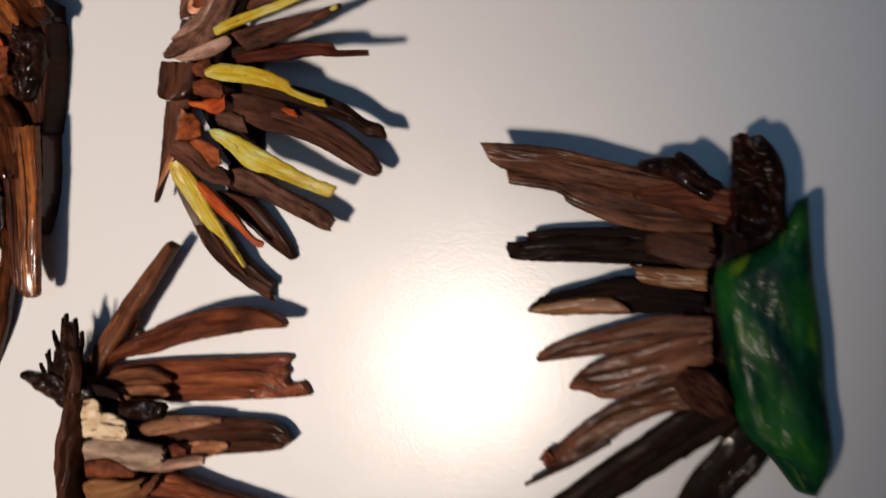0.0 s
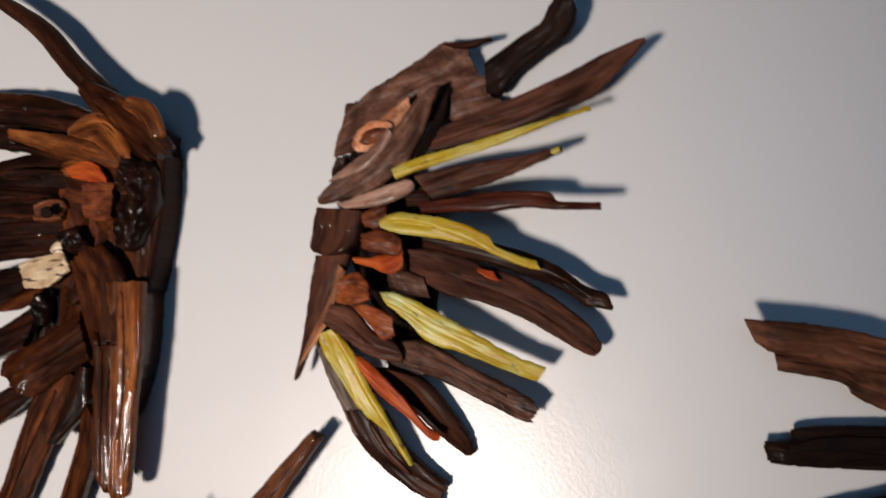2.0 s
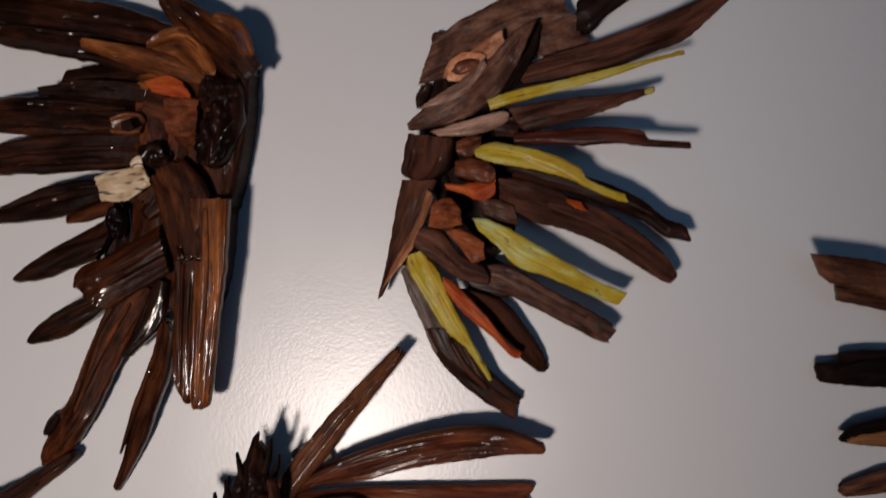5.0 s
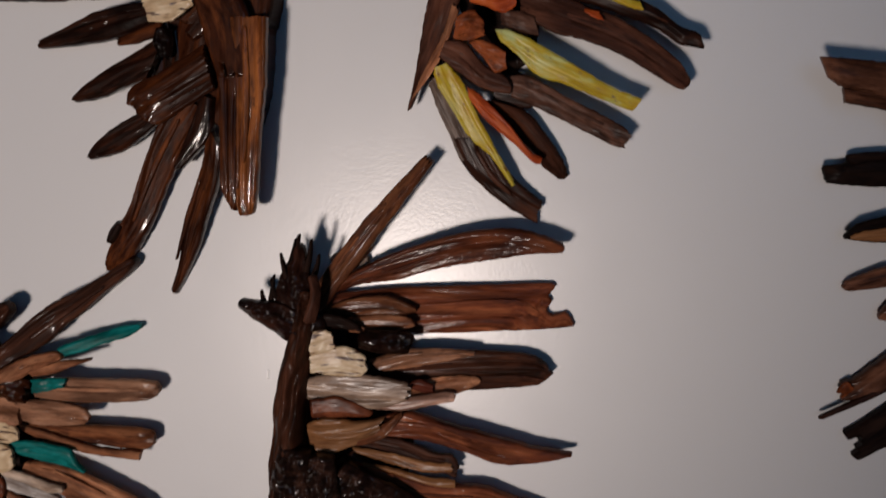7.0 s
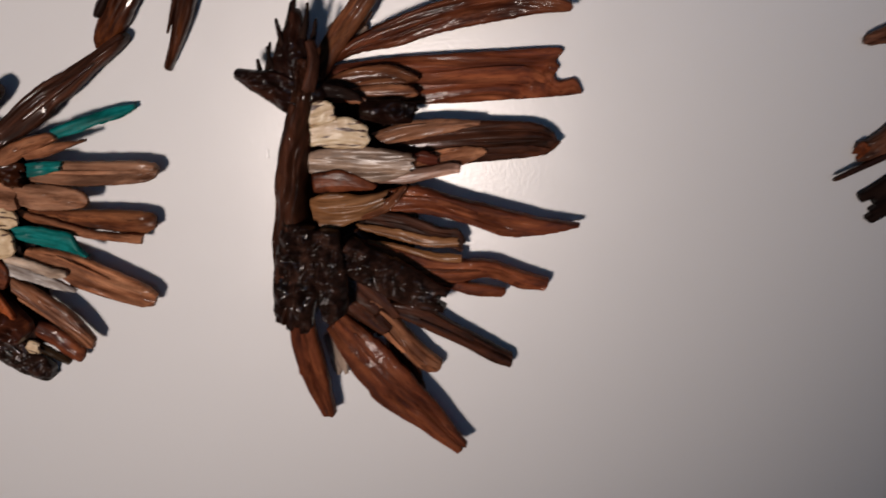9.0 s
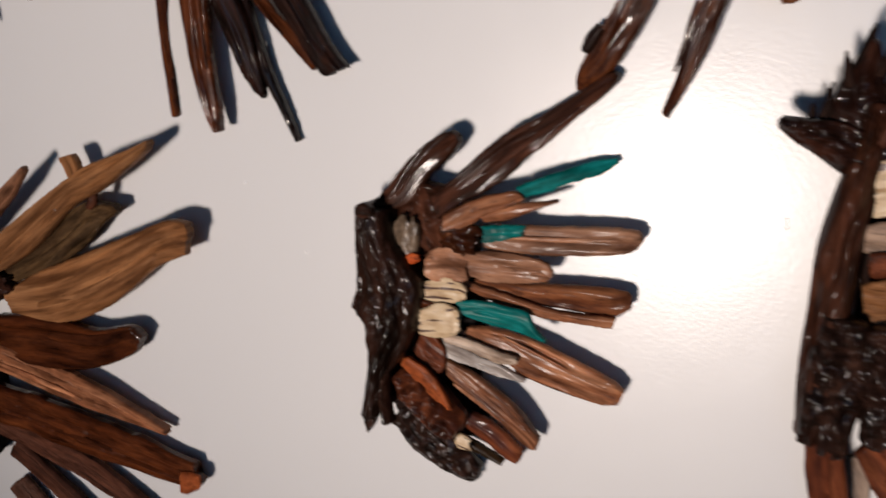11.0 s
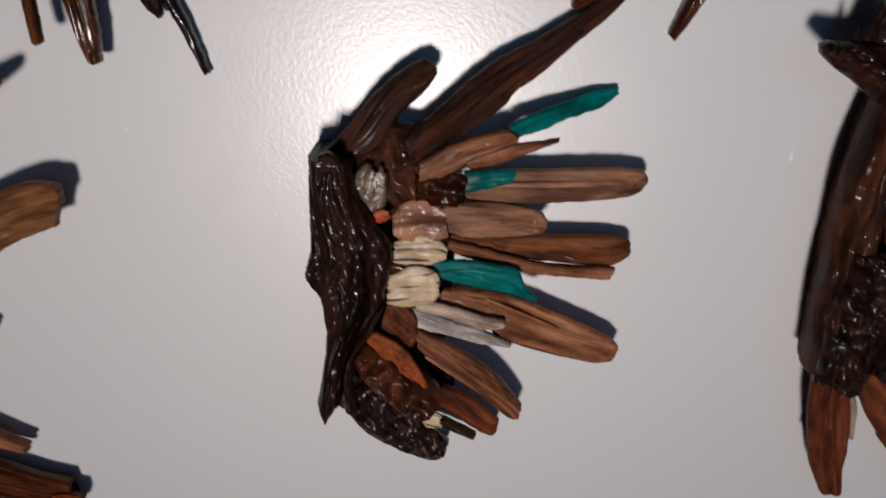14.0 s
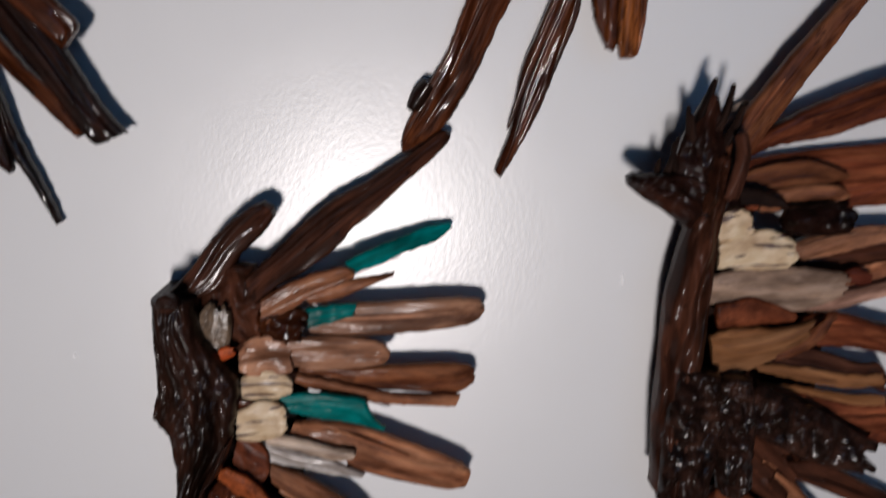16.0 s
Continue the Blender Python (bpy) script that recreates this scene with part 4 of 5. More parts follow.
strip(fan_c, "resin_lump", "darkrough", [(0.2, -29.4, 25), (26.5, -45.8, 24), (56.4, -59.8, 22)], (19.7, 21.8, 15.2), 9, "jag", "rough")
strip(fan_c, "beak", "darkgloss", [(-14.6, 51.8, 27), (-27.7, 59.6, 29), (-40.8, 65.2, 31), (-52.0, 69.7, 33)], (21.7, 19.1, 12.3, 4.9), 10, "point", "rough")
strip(fan_c, "crest", "darkgloss", [(-17.7, 51.8, 27), (-20.8, 74.4, 28), (-17.6, 102.2, 29)], (27.9, 22.5, 4.1), 8, "point", "rough")
strip(fan_c, "thorn", "black", [(-26.1, 83.4, 29), (-26.9, 90.0, 31), (-27.6, 97.6, 33)], (3.6, 2.7, 1.2), 3, "point")
strip(fan_c, "thorn", "black", [(-23.3, 89.3, 29), (-21.0, 96.6, 31), (-18.6, 106.1, 33)], (4.2, 3.0, 1.2), 4, "point")
strip(fan_c, "thorn", "black", [(-35.2, 69.2, 29), (-33.7, 76.2, 31), (-31.5, 85.5, 33)], (3.7, 2.4, 1.2), 3, "point")
strip(fan_c, "thorn", "black", [(-15.1, 86.3, 29), (-11.9, 95.1, 31), (-9.9, 105.5, 33)], (4.2, 3.0, 1.2), 4, "point")
strip(fan_c, "thorn", "black", [(-12.4, 80.4, 29), (-8.0, 89.3, 31), (-5.8, 97.4, 33)], (3.6, 3.0, 1.2), 4, "point")
strip(fan_c, "thorn", "black", [(-30.7, 70.1, 29), (-32.8, 76.2, 31), (-33.5, 83.2, 33)], (3.7, 2.7, 1.2), 3, "point")
strip(fan_c, "thorn", "black", [(-23.5, 76.0, 29), (-25.4, 85.0, 31), (-26.6, 94.8, 33)], (4.9, 3.6, 1.5), 4, "point")
strip(fan_c, "thorn", "black", [(-19.6, 89.2, 29), (-19.0, 99.5, 31), (-16.9, 108.1, 33)], (4.8, 3.6, 1.5), 4, "point")
strip(fan_c, "thorn", "black", [(-39.0, 68.6, 29), (-39.3, 72.4, 31), (-39.0, 76.7, 33)], (3.1, 2.4, 1.2), 3, "point")
strip(fan_c, "stick", "bark", [(-8.3, 87.0, 39), (-7.1, 75.4, 38), (-11.4, 59.1, 37)], (4.7, 5.9, 6.6), 6, "round")
slab(fan_c, "blade", "brownred", [(-6.1, 74.4), (13.4, 87.7), (35.7, 97.6), (60.5, 105.9), (84.9, 110.8), (105.9, 110.2), (126.4, 103.3)], [(-4.5, 71.6), (13.4, 78), (35.8, 81.9), (51.5, 87.1), (70, 91.1), (91.4, 94.8), (109.4, 97.8), (126, 98.6)], (14, 16), 9, "round")
slab(fan_c, "blade", "brownred", [(-18.5, 68.2), (7.8, 72.3), (33.7, 75.1), (59.2, 76.5), (90.6, 78.2), (115.3, 79.3), (121.1, 77.6), (117.6, 72.8), (119.3, 69), (116.3, 65.7), (118.9, 61.6), (127.5, 62.8), (131.7, 56.6)], [(-5.3, 50.5), (20.8, 49.9), (46.7, 49.6), (75.4, 50.7), (97.5, 52.1), (109.9, 52.8), (122.3, 53.5), (131.8, 54.7)], (7, 0), 7)
slab(fan_c, "blade", "brown", [(-11.7, 62.2), (9.6, 70), (28.9, 71.4), (44.2, 65.7)], [(-3.6, 58), (12.8, 57.1), (28.9, 59.4), (44.9, 63.2)], (14, 14), 5, "point")
slab(fan_c, "tan_leaf", "tanbark", [(3.3, 58.8), (23.2, 61.5), (39.1, 60.8), (44.2, 57.5)], [(6.5, 51), (23.2, 51), (36, 52.8), (44.8, 55.7)], (18, 17), 4, "round")
slab(fan_c, "dark_leaf", "black", [(-15.1, 61.3), (-0.5, 62.6), (10.7, 59), (16.1, 54.2)], [(-15.2, 54.7), (-0.6, 55), (9, 53.9), (16.1, 53.2)], (25, 25), 4, "point")
slab(fan_c, "blade", "darkbrown", [(24.6, 36.1), (40.9, 40.1), (76.2, 40.8), (104.5, 39.9), (115.6, 35.6), (118.9, 30.6)], [(28, 14.9), (54.2, 15.3), (76.7, 17.8), (108.3, 21.4), (116, 24.1), (121.1, 29.1)], (8, 7), 7, "jag")
slab(fan_c, "blade", "greybrown", [(17.2, 34.6), (38.8, 41.1), (61.1, 42.4), (77.5, 41.2)], [(26, 28.6), (42.1, 31.3), (61.2, 35.4), (76.9, 39.3)], (15, 14), 5, "point")
slab(fan_c, "tan_leaf", "tanbark", [(39.9, 21.4), (55, 25.7), (70.9, 27.4), (80.7, 26.3)], [(41.6, 13.6), (58.3, 14.8), (71, 18.7), (81, 23.4)], (15, 14), 4, "round")
slab(fan_c, "glossy_scale", "greypink", [(11.3, 14.2), (37.1, 15.2), (62.5, 19.4), (67.5, 17.2)], [(14.6, 8.5), (37.2, 8.1), (56.2, 12.2), (66.6, 14.3)], (22, 20), 4, "point")
slab(fan_c, "red_chip", "red", [(41.8, 24.4), (47.9, 25.7), (54.9, 22.6)], [(42.5, 20.6), (48, 18), (55.6, 18.4)], (20, 20), 3)
slab(fan_c, "glossy_scale", "greytan", [(-16.3, 25.8), (5.6, 28.8), (24.9, 27.8), (44.6, 24)], [(-16.4, 14), (-1.1, 9.9), (24.9, 9.7), (42.8, 15.5)], (25, 24), 4, "jag")
slab(fan_c, "birch_scale", "birch", [(-13.6, 39.9), (3.2, 45.2), (12.8, 43.4), (19.5, 38.7)], [(-13.8, 29.4), (-0.1, 28.4), (12.8, 28.2), (20.2, 31.7)], (28, 28), 3, "jag")
slab(fan_c, "birch_scale", "birch", [(-15.1, 51.3), (-6.3, 54.2), (0.7, 52)], [(-13.6, 39.6), (-4.9, 41), (2.3, 44.5)], (28, 28), 3, "jag")
slab(fan_c, "blade", "brownred", [(26.2, 3.4), (42.4, 4.8), (65, -1.7), (87.4, -7.1), (109.8, -12.6), (132.2, -16)], [(25.6, -8.6), (49, -11), (71.7, -16.5), (91.1, -23.2), (113.3, -21.9), (131.6, -17.7)], (14, 9), 8, "point")
slab(fan_c, "knot_scale", "tan", [(-16, -0.2), (-3.9, 3.4), (12.4, 2), (29.2, 5.5)], [(-14.5, -13.1), (-7.4, -18), (12.3, -11.8), (26, -2.8)], (26, 25), 6, "jag")
slab(fan_c, "bark_scale", "brown", [(11.8, -7.2), (25.3, -0.9), (37.7, 8.2)], [(12.4, -12.1), (28.6, -6.3), (38.4, 5.9)], (27, 26), 3, "point")
slab(fan_c, "blade", "bark", [(15.2, -10.5), (35.2, -12.6), (55.1, -19.7), (64.2, -20.4), (68.6, -27.5)], [(8.5, -19.4), (28.6, -23.5), (48.6, -27.6), (67.1, -33.1)], (11, 11), 5, "jag")
slab(fan_c, "blade", "tan", [(5.9, -16.7), (29.2, -20.3), (49, -24.1), (65.3, -24.8)], [(9.2, -20.5), (29.2, -26.1), (49, -29.9), (66.4, -29.4)], (15, 14), 3, "jag")
slab(fan_c, "blade", "tan", [(12.3, -26.8), (29, -29.1), (48.9, -33.6), (66.3, -34.8)], [(13.7, -29.1), (29, -32.2), (52.3, -38.5), (66.4, -39.3)], (14, 13), 3, "point")
slab(fan_c, "blade", "brownred", [(4.8, -26.1), (28.8, -31.5), (55.3, -38), (81.5, -38.4), (101, -44.7), (116.3, -49.3)], [(8.1, -36.5), (35.6, -46.8), (58.8, -52.2), (81.7, -49), (98.1, -54.9), (113.6, -56.3)], (11, 7), 8, "round")
slab(fan_c, "blade", "brownred", [(48.2, -48.5), (68.2, -52.3), (92, -55.8)], [(51.7, -53.8), (71.7, -60.4), (89.8, -60.9)], (8, 7), 5, "round")
slab(fan_c, "blade", "darkbrown", [(15, -64.2), (42.1, -67.6), (62.3, -78.5), (82.4, -89.4), (95.5, -96.3)], [(25.3, -72.5), (45.6, -82.1), (65.8, -91.3), (82.7, -100.4), (94.7, -104.2)], (9, 6), 8, "round")
slab(fan_c, "blade", "tanbark", [(1.2, -60.7), (15.2, -63.5), (28.6, -75.3), (42.1, -91), (54.6, -102.6)], [(3.2, -68.6), (15.2, -80.5), (28.7, -95.6), (42.2, -107.6), (50.9, -109.1)], (12, 7), 6, "round")

# fan d
fan_d = fan(-0.011, -0.093, LABELS["d"])
strip(fan_d, "backing", "black", [(9.1, 65.2, 2), (-0.2, -0.4, 2), (7.6, -61.0, 2)], (23.0, 32.4, 23.7), 10, "round")
strip(fan_d, "knot", "darkgloss", [(-45.2, 93.2, 26), (-28.5, 90.3, 26), (-8.9, 78.3, 25)], (5.1, 11.2, 12.2), 8, "jag", "rough")
strip(fan_d, "knot", "darkgloss", [(-26.7, 98.1, 28), (-21.4, 92.9, 28), (-12.0, 84.6, 27)], (4.5, 7.2, 5.5), 7, "round", "rough")
strip(fan_d, "blade", "brownred", [(1.2, 69.5, 23), (-20.6, 75.7, 23), (-48.7, 78.0, 23)], (19.3, 16.9, 4.0), 5, "point")
strip(fan_d, "bark_plate", "bark", [(-7.4, 46.6, 19), (-24.3, 50.0, 16), (-44.6, 51.8, 13)], (16.9, 17.3, 8.8), 4, "round")
strip(fan_d, "orange_chip", "orangebrown", [(-98.4, -63.4, 9), (-100.8, -66.3, 8), (-103.6, -69.8, 8)], (4.5, 5.8, 3.9), 3, "jag")
strip(fan_d, "blade", "dark", [(-65.5, -54.8, 9), (-87.5, -68.6, 9), (-114.1, -83.0, 9)], (4.3, 3.8, 2.0), 4, "point")
strip(fan_d, "blade", "black", [(-3.3, -32.8, 9), (-44.8, -63.0, 6), (-93.2, -98.4, 3)], (22.2, 22.1, 18.4), 8, "jag")
strip(fan_d, "blade", "darkgloss", [(10.6, -47.6, 13), (-9.6, -73.6, 10), (-30.6, -103.9, 7)], (24.1, 24.8, 18.3), 8, "jag")
strip(fan_d, "knot", "bark", [(-28.1, -16.5, 19), (-16.9, -23.5, 19), (-3.1, -34.8, 19)], (11.7, 20.8, 14.3), 10, "round", "rough")
strip(fan_d, "knot_plate", "darkvarnish", [(7.7, 52.3, 21), (12.0, 74.8, 22), (11.2, 91.6, 22), (6.5, 105.1, 23)], (33.2, 25.2, 21.8, 9.8), 11, "jag", "rough")
slab(fan_d, "blade", "drybrown", [(-12.3, 81.7), (-39.9, 90.6), (-59.7, 95.7), (-82.7, 102.5), (-106.3, 106.4), (-127.5, 108.3)], [(-9.1, 74.8), (-40.2, 77.1), (-65.8, 82.6), (-89.1, 87.8), (-112.9, 92.5), (-122.9, 97.9)], (19, 25), 7, "cut")
slab(fan_d, "blade", "drybrown", [(-9.3, 76.6), (-40.6, 78.2), (-69.3, 84.9), (-89.7, 89.5), (-115.2, 92.8)], [(-9.6, 57.4), (-41, 58.9), (-61.1, 64.1), (-81.4, 73.5), (-88.4, 80.3), (-113.9, 85.6)], (15, 21), 6, "cut")
slab(fan_d, "blade", "black", [(-13.1, 58.1), (-50.3, 60.2), (-86.3, 60.8), (-106.2, 59), (-108.3, 54.7), (-119.9, 53.3)], [(-13.4, 38.3), (-42, 40.2), (-71.6, 41.8), (-102.4, 42.9), (-118.6, 44.3)], (10, 8), 8, "jag")
slab(fan_d, "blade", "tan", [(-12.5, 38.4), (-32.8, 39.8), (-52.5, 41.6)], [(-12.7, 27.7), (-33, 29.6), (-48.1, 32.4)], (19, 16), 4, "jag")
slab(fan_d, "blade", "black", [(-13.5, 26), (-41.8, 33.6), (-59.4, 34.6), (-80.6, 29.1), (-99.2, 24.2), (-107.6, 17.9)], [(-13.6, 16.6), (-42.2, 15.2), (-71.9, 14.6), (-93.3, 13.8), (-107.9, 15.5)], (13, 12), 7, "round")
slab(fan_d, "blade", "tan", [(-52.7, 18.7), (-62.1, 24.3), (-80.1, 23.5), (-98.6, 20), (-105.6, 17.5)], [(-51.6, 16.6), (-71.2, 15.5), (-92.6, 14.9), (-105.1, 15.6)], (19, 17), 3, "point")
slab(fan_d, "blade", "drybrown", [(-10.4, 14), (-36.7, 13.9), (-63.6, 7.4), (-85.3, 0.4), (-101.4, -6.4), (-105.9, -11.4)], [(-10.6, 1.7), (-37.1, -1.8), (-61, -7.1), (-82.7, -10.3), (-103.4, -13.3)], (11, 5), 7, "round")
slab(fan_d, "blade", "drybrown", [(-10.4, 6.3), (-36.8, 0.8), (-60.7, -7.5), (-79.4, -16.3), (-87, -24.7)], [(-10.6, -9.6), (-34.3, -22.4), (-52.2, -29.1), (-67.4, -31.5), (-76.7, -29), (-87.1, -28.1)], (14, 7), 7, "round")
slab(fan_d, "blade", "drybrown", [(-14.2, -12), (-37.5, -25), (-61.7, -34.2), (-83.8, -49.5), (-95.4, -60.1), (-103.8, -64.2)], [(-19.7, -34.3), (-40.8, -40.1), (-65.3, -54.1), (-87.7, -69.7), (-102.2, -73.7)], (11, 3), 7, "jag")
slab(fan_d, "stone", "green", [(31, 72.1), (25.2, 61.2), (14, 49.7), (-7.1, 39.1), (-8.7, 21.4), (-3.5, -10.2), (2.1, -41.9), (15.5, -56.3), (27.6, -73)], [(36, 74.2), (37.1, 54.9), (38.5, 32.8), (41.9, 4.9), (43.3, -23.1), (46.2, -48.4), (45.1, -62.7), (39.2, -76.2)], (16, 16), 18, "stone")
slab(fan_d, "filler", "black", [(-28.6, 81.3), (-26.6, 36.8), (-25, -35.5)], [(9, 54.1), (2.9, 13.1), (11.9, -52)], (5, 5), 6)

# fan e
fan_e = fan(-0.613, -0.231, LABELS["e"])
strip(fan_e, "filler", "black", [(10.6, 65.7, 3), (18.5, 23.1, 3), (13.7, -36.7, 3)], (21.5, 27.7, 24.4), 8, "jag")
strip(fan_e, "backing", "black", [(-9.7, 52.5, 2), (-0.3, 0.3, 2), (2.6, -44.7, 2)], (19.6, 31.4, 22.1), 10, "round")
strip(fan_e, "mass", "darkbrown", [(6.8, 81.8, 17), (7.1, 64.4, 17), (17.7, 43.9, 17)], (20.4, 30.2, 19.1), 9, "round", "rough")
strip(fan_e, "knot_scale", "varnish", [(16.2, 54.8, 22), (27.6, 55.1, 22), (37.2, 53.5, 22)], (11.2, 13.9, 10.3), 8, "jag", "rough")
strip(fan_e, "blade", "dark", [(49.9, -12.7, 11), (72.5, -20.9, 9), (95.5, -28.9, 7)], (5.7, 6.3, 3.2), 4, "point")
strip(fan_e, "pale_chip", "birch", [(19.0, -52.9, 17), (22.7, -54.7, 17), (27.0, -56.5, 17)], (4.3, 7.6, 4.9), 3, "jag")
strip(fan_e, "blade", "darkrough", [(-11.1, -41.1, 13), (1.8, -58.8, 11), (15.4, -69.0, 9), (28.7, -77.6, 7)], (24.1, 23.0, 18.4, 12.4), 9, "round", "rough")
strip(fan_e, "filler", "black", [(-9.9, -12.6, 9), (-10.4, -30.5, 9), (-7.0, -50.4, 9)], (15.6, 20.2, 16.3), 6, "round")
strip(fan_e, "filler", "black", [(17.2, -16.2, 5), (21.0, -35.8, 5), (26.1, -56.1, 5)], (15.8, 20.5, 13.8), 5, "round")
strip(fan_e, "filler", "black", [(2.4, -12.3, 7), (7.7, -34.6, 7), (15.6, -60.7, 7)], (20.9, 32.2, 19.4), 6, "round")
strip(fan_e, "rust_lump", "redrough", [(-8.5, -17.0, 23), (5.6, -26.7, 23), (22.5, -46.8, 23)], (12.7, 21.6, 16.4), 14, "round", "rough")
strip(fan_e, "orange_bark", "orangebrown", [(-2.7, -6.9, 31), (9.4, -18.0, 30), (21.3, -32.6, 29)], (6.4, 10.0, 2.6), 4, "point")
strip(fan_e, "stone_chip", "greystone", [(-5.9, 42.5, 23), (-3.3, 52.0, 23), (1.3, 64.6, 23)], (13.2, 17.2, 7.8), 8, "jag")
strip(fan_e, "orange_chip", "orange", [(0.4, 44.3, 29), (3.1, 45.2, 29), (6.8, 46.5, 29)], (4.2, 5.1, 3.7), 2, "jag")
slab(fan_e, "blade", "darkbrown", [(12.8, 76.6), (22.3, 83.8), (39, 98.7), (50.7, 107.1), (67.2, 115.5), (83.5, 125.1), (97.3, 134.1), (101.8, 132.7)], [(16.5, 64.1), (26.1, 71.5), (39.3, 78.4), (53.5, 88.3), (57.2, 93.4), (67.6, 100.7), (81.6, 112.9), (93.1, 122), (101, 129.5)], (20, 5), 10, "round")
slab(fan_e, "horn", "darkbrown", [(-22.1, 69.3), (-11.5, 79.1), (0.2, 93.1), (11.6, 102.6), (20.4, 107.3), (24.7, 105.8)], [(-12.2, 67.3), (1.4, 71.9), (10.8, 85), (16.5, 90.3), (22.2, 95.5), (26.6, 102.3)], (20, 14), 11, "round")
slab(fan_e, "teal_strip", "teal", [(54.8, 81.1), (66.7, 85.6), (78.2, 89.3), (89.9, 92.4), (101.5, 94.1)], [(58.2, 75.8), (69, 78.5), (80.6, 82.9), (92.3, 85.9), (100.9, 91.3)], (19, 4), 4, "jag")
slab(fan_e, "blade", "tanbark", [(18.8, 66.8), (28.3, 72.2), (39.5, 76.4), (52.9, 79.6), (58.7, 78)], [(18.8, 54.7), (30.2, 61.4), (41.6, 67.9), (52.9, 71.9), (59.4, 75.5)], (24, 21), 6, "round")
slab(fan_e, "blade", "tanbark", [(36.7, 67.8), (48.4, 72.4), (61.9, 74), (75.7, 75.9)], [(39.3, 63.6), (50.6, 65.2), (61.9, 69.4), (75.3, 74.3)], (22, 19), 5, "point")
slab(fan_e, "blade", "greybrown", [(36.8, 61.3), (55.2, 61.4), (78.3, 61.7), (101.6, 61.8), (111.1, 60.6), (114, 57.2)], [(37.5, 49.8), (55.1, 47.5), (78.5, 47.6), (97.3, 48.6), (109.1, 50.6), (113.6, 54.5)], (16, 10), 6, "round")
slab(fan_e, "teal_strip", "teal", [(37.1, 61.2), (48.3, 62.4), (60, 62.5)], [(37.6, 53.4), (48.2, 54.9), (58.8, 57.8)], (21, 19), 3, "jag")
slab(fan_e, "blade", "greybrown", [(28.1, 48.1), (41.2, 49), (59.6, 47.1), (68.9, 44.4), (72.7, 39.6)], [(28, 36.5), (40.9, 33.2), (59.6, 33.6), (70.4, 35.5)], (20, 18), 5, "round")
slab(fan_e, "knot_scale", "greybrown", [(7.2, 43.8), (11.5, 48.5), (19.6, 50.7), (30.2, 45.8)], [(7.5, 35.6), (13.1, 32.5), (22.4, 32.2), (31, 34.9)], (22, 22), 5)
slab(fan_e, "blade", "brown", [(30.9, 33.6), (55.1, 31.9), (79, 32.1), (103, 31), (109.2, 27.6)], [(30.8, 27.8), (55, 22.1), (79.1, 18.9), (98.6, 17), (108.7, 21.7)], (12, 9), 6, "jag")
slab(fan_e, "blade", "tanbark", [(26.3, 32.3), (45.5, 27.3), (66.9, 21.1), (83.7, 19.1), (102.1, 18)], [(28.5, 27.8), (45.4, 20.2), (66.9, 15.3), (83.8, 13.4), (99.8, 11.9)], (16, 13), 5, "cut")
slab(fan_e, "birch_scale", "birch", [(7.7, 32.5), (18, 35.6), (27.1, 33.6), (30.5, 30)], [(7.2, 22.9), (17.4, 21.9), (24.9, 23.3), (30.1, 25.4)], (24, 25), 3, "jag")
slab(fan_e, "bark_scale", "redgloss", [(5.5, 23.8), (15.1, 21.9), (21.6, 19.5)], [(5.6, 17.1), (12.6, 15.9), (20.8, 17.3)], (25, 25), 3)
slab(fan_e, "birch_scale", "birch", [(5.3, 18.4), (15.3, 22.6), (24, 21.6), (28.1, 17)], [(4.2, 5.9), (14.5, 4.1), (22.6, 6.1), (27.9, 10.4)], (26, 27), 3, "jag")
slab(fan_e, "teal_strip", "teal", [(22.8, 23.2), (36.1, 24.2), (50.1, 21.9), (59.8, 19.5), (63.3, 11.8), (68.9, 5.7)], [(28.4, 15.9), (40.5, 12.1), (54.7, 8.8), (67, 4.5)], (23, 19), 4, "cut")
slab(fan_e, "blade", "tanbark", [(28, 8.8), (45.2, 7.7), (64.5, 1.8), (84.2, -6.8), (99.2, -14.1), (105.9, -20)], [(25.4, 2.6), (42.6, -4.8), (54.7, -14.5), (69.5, -20.5), (92.1, -27.3), (102.9, -27.3)], (15, 11), 7, "cut")
slab(fan_e, "pale_strip", "palewood", [(16.3, 6.4), (30.9, 3.5), (45.1, -1.3), (55.3, -3.4)], [(16.6, 1.6), (30.7, -2.7), (45, -7.8), (54.8, -7.3)], (23, 22), 4, "round")
slab(fan_e, "pale_strip", "greywhite", [(13.5, 2.2), (30.6, -4.8), (45, -9.1), (58.5, -16.1)], [(15.5, -7.8), (30.4, -11.6), (44.9, -15.8), (57.3, -18)], (20, 19), 4, "jag")
slab(fan_e, "bark_scale", "redbark", [(4.5, 6.1), (12, 4.9), (18, -4.7)], [(1.6, -4.7), (6.3, -15.3), (16.4, -15.5)], (23, 23), 5, "round")
slab(fan_e, "blade", "tanbark", [(15.5, -8.5), (30.2, -16), (44.7, -26.3), (54.5, -35.4), (64.3, -50.2)], [(17.5, -18.7), (29.8, -30.3), (44.5, -42.3), (57, -53.4), (62.3, -55.1)], (18, 13), 7, "jag")
slab(fan_e, "blade", "brownred", [(26.5, -38.8), (39.4, -45.2), (49.4, -54.5), (54, -59.5)], [(23.7, -48), (34.1, -55.9), (44.2, -63.9), (50.8, -66.7)], (12, 9), 7, "round")
slab(fan_e, "blade", "olive", [(15.8, -51.5), (28.8, -58.1), (43.1, -66.2)], [(18, -59.3), (28.7, -63.3), (41.2, -68.9)], (10, 8), 5, "point")
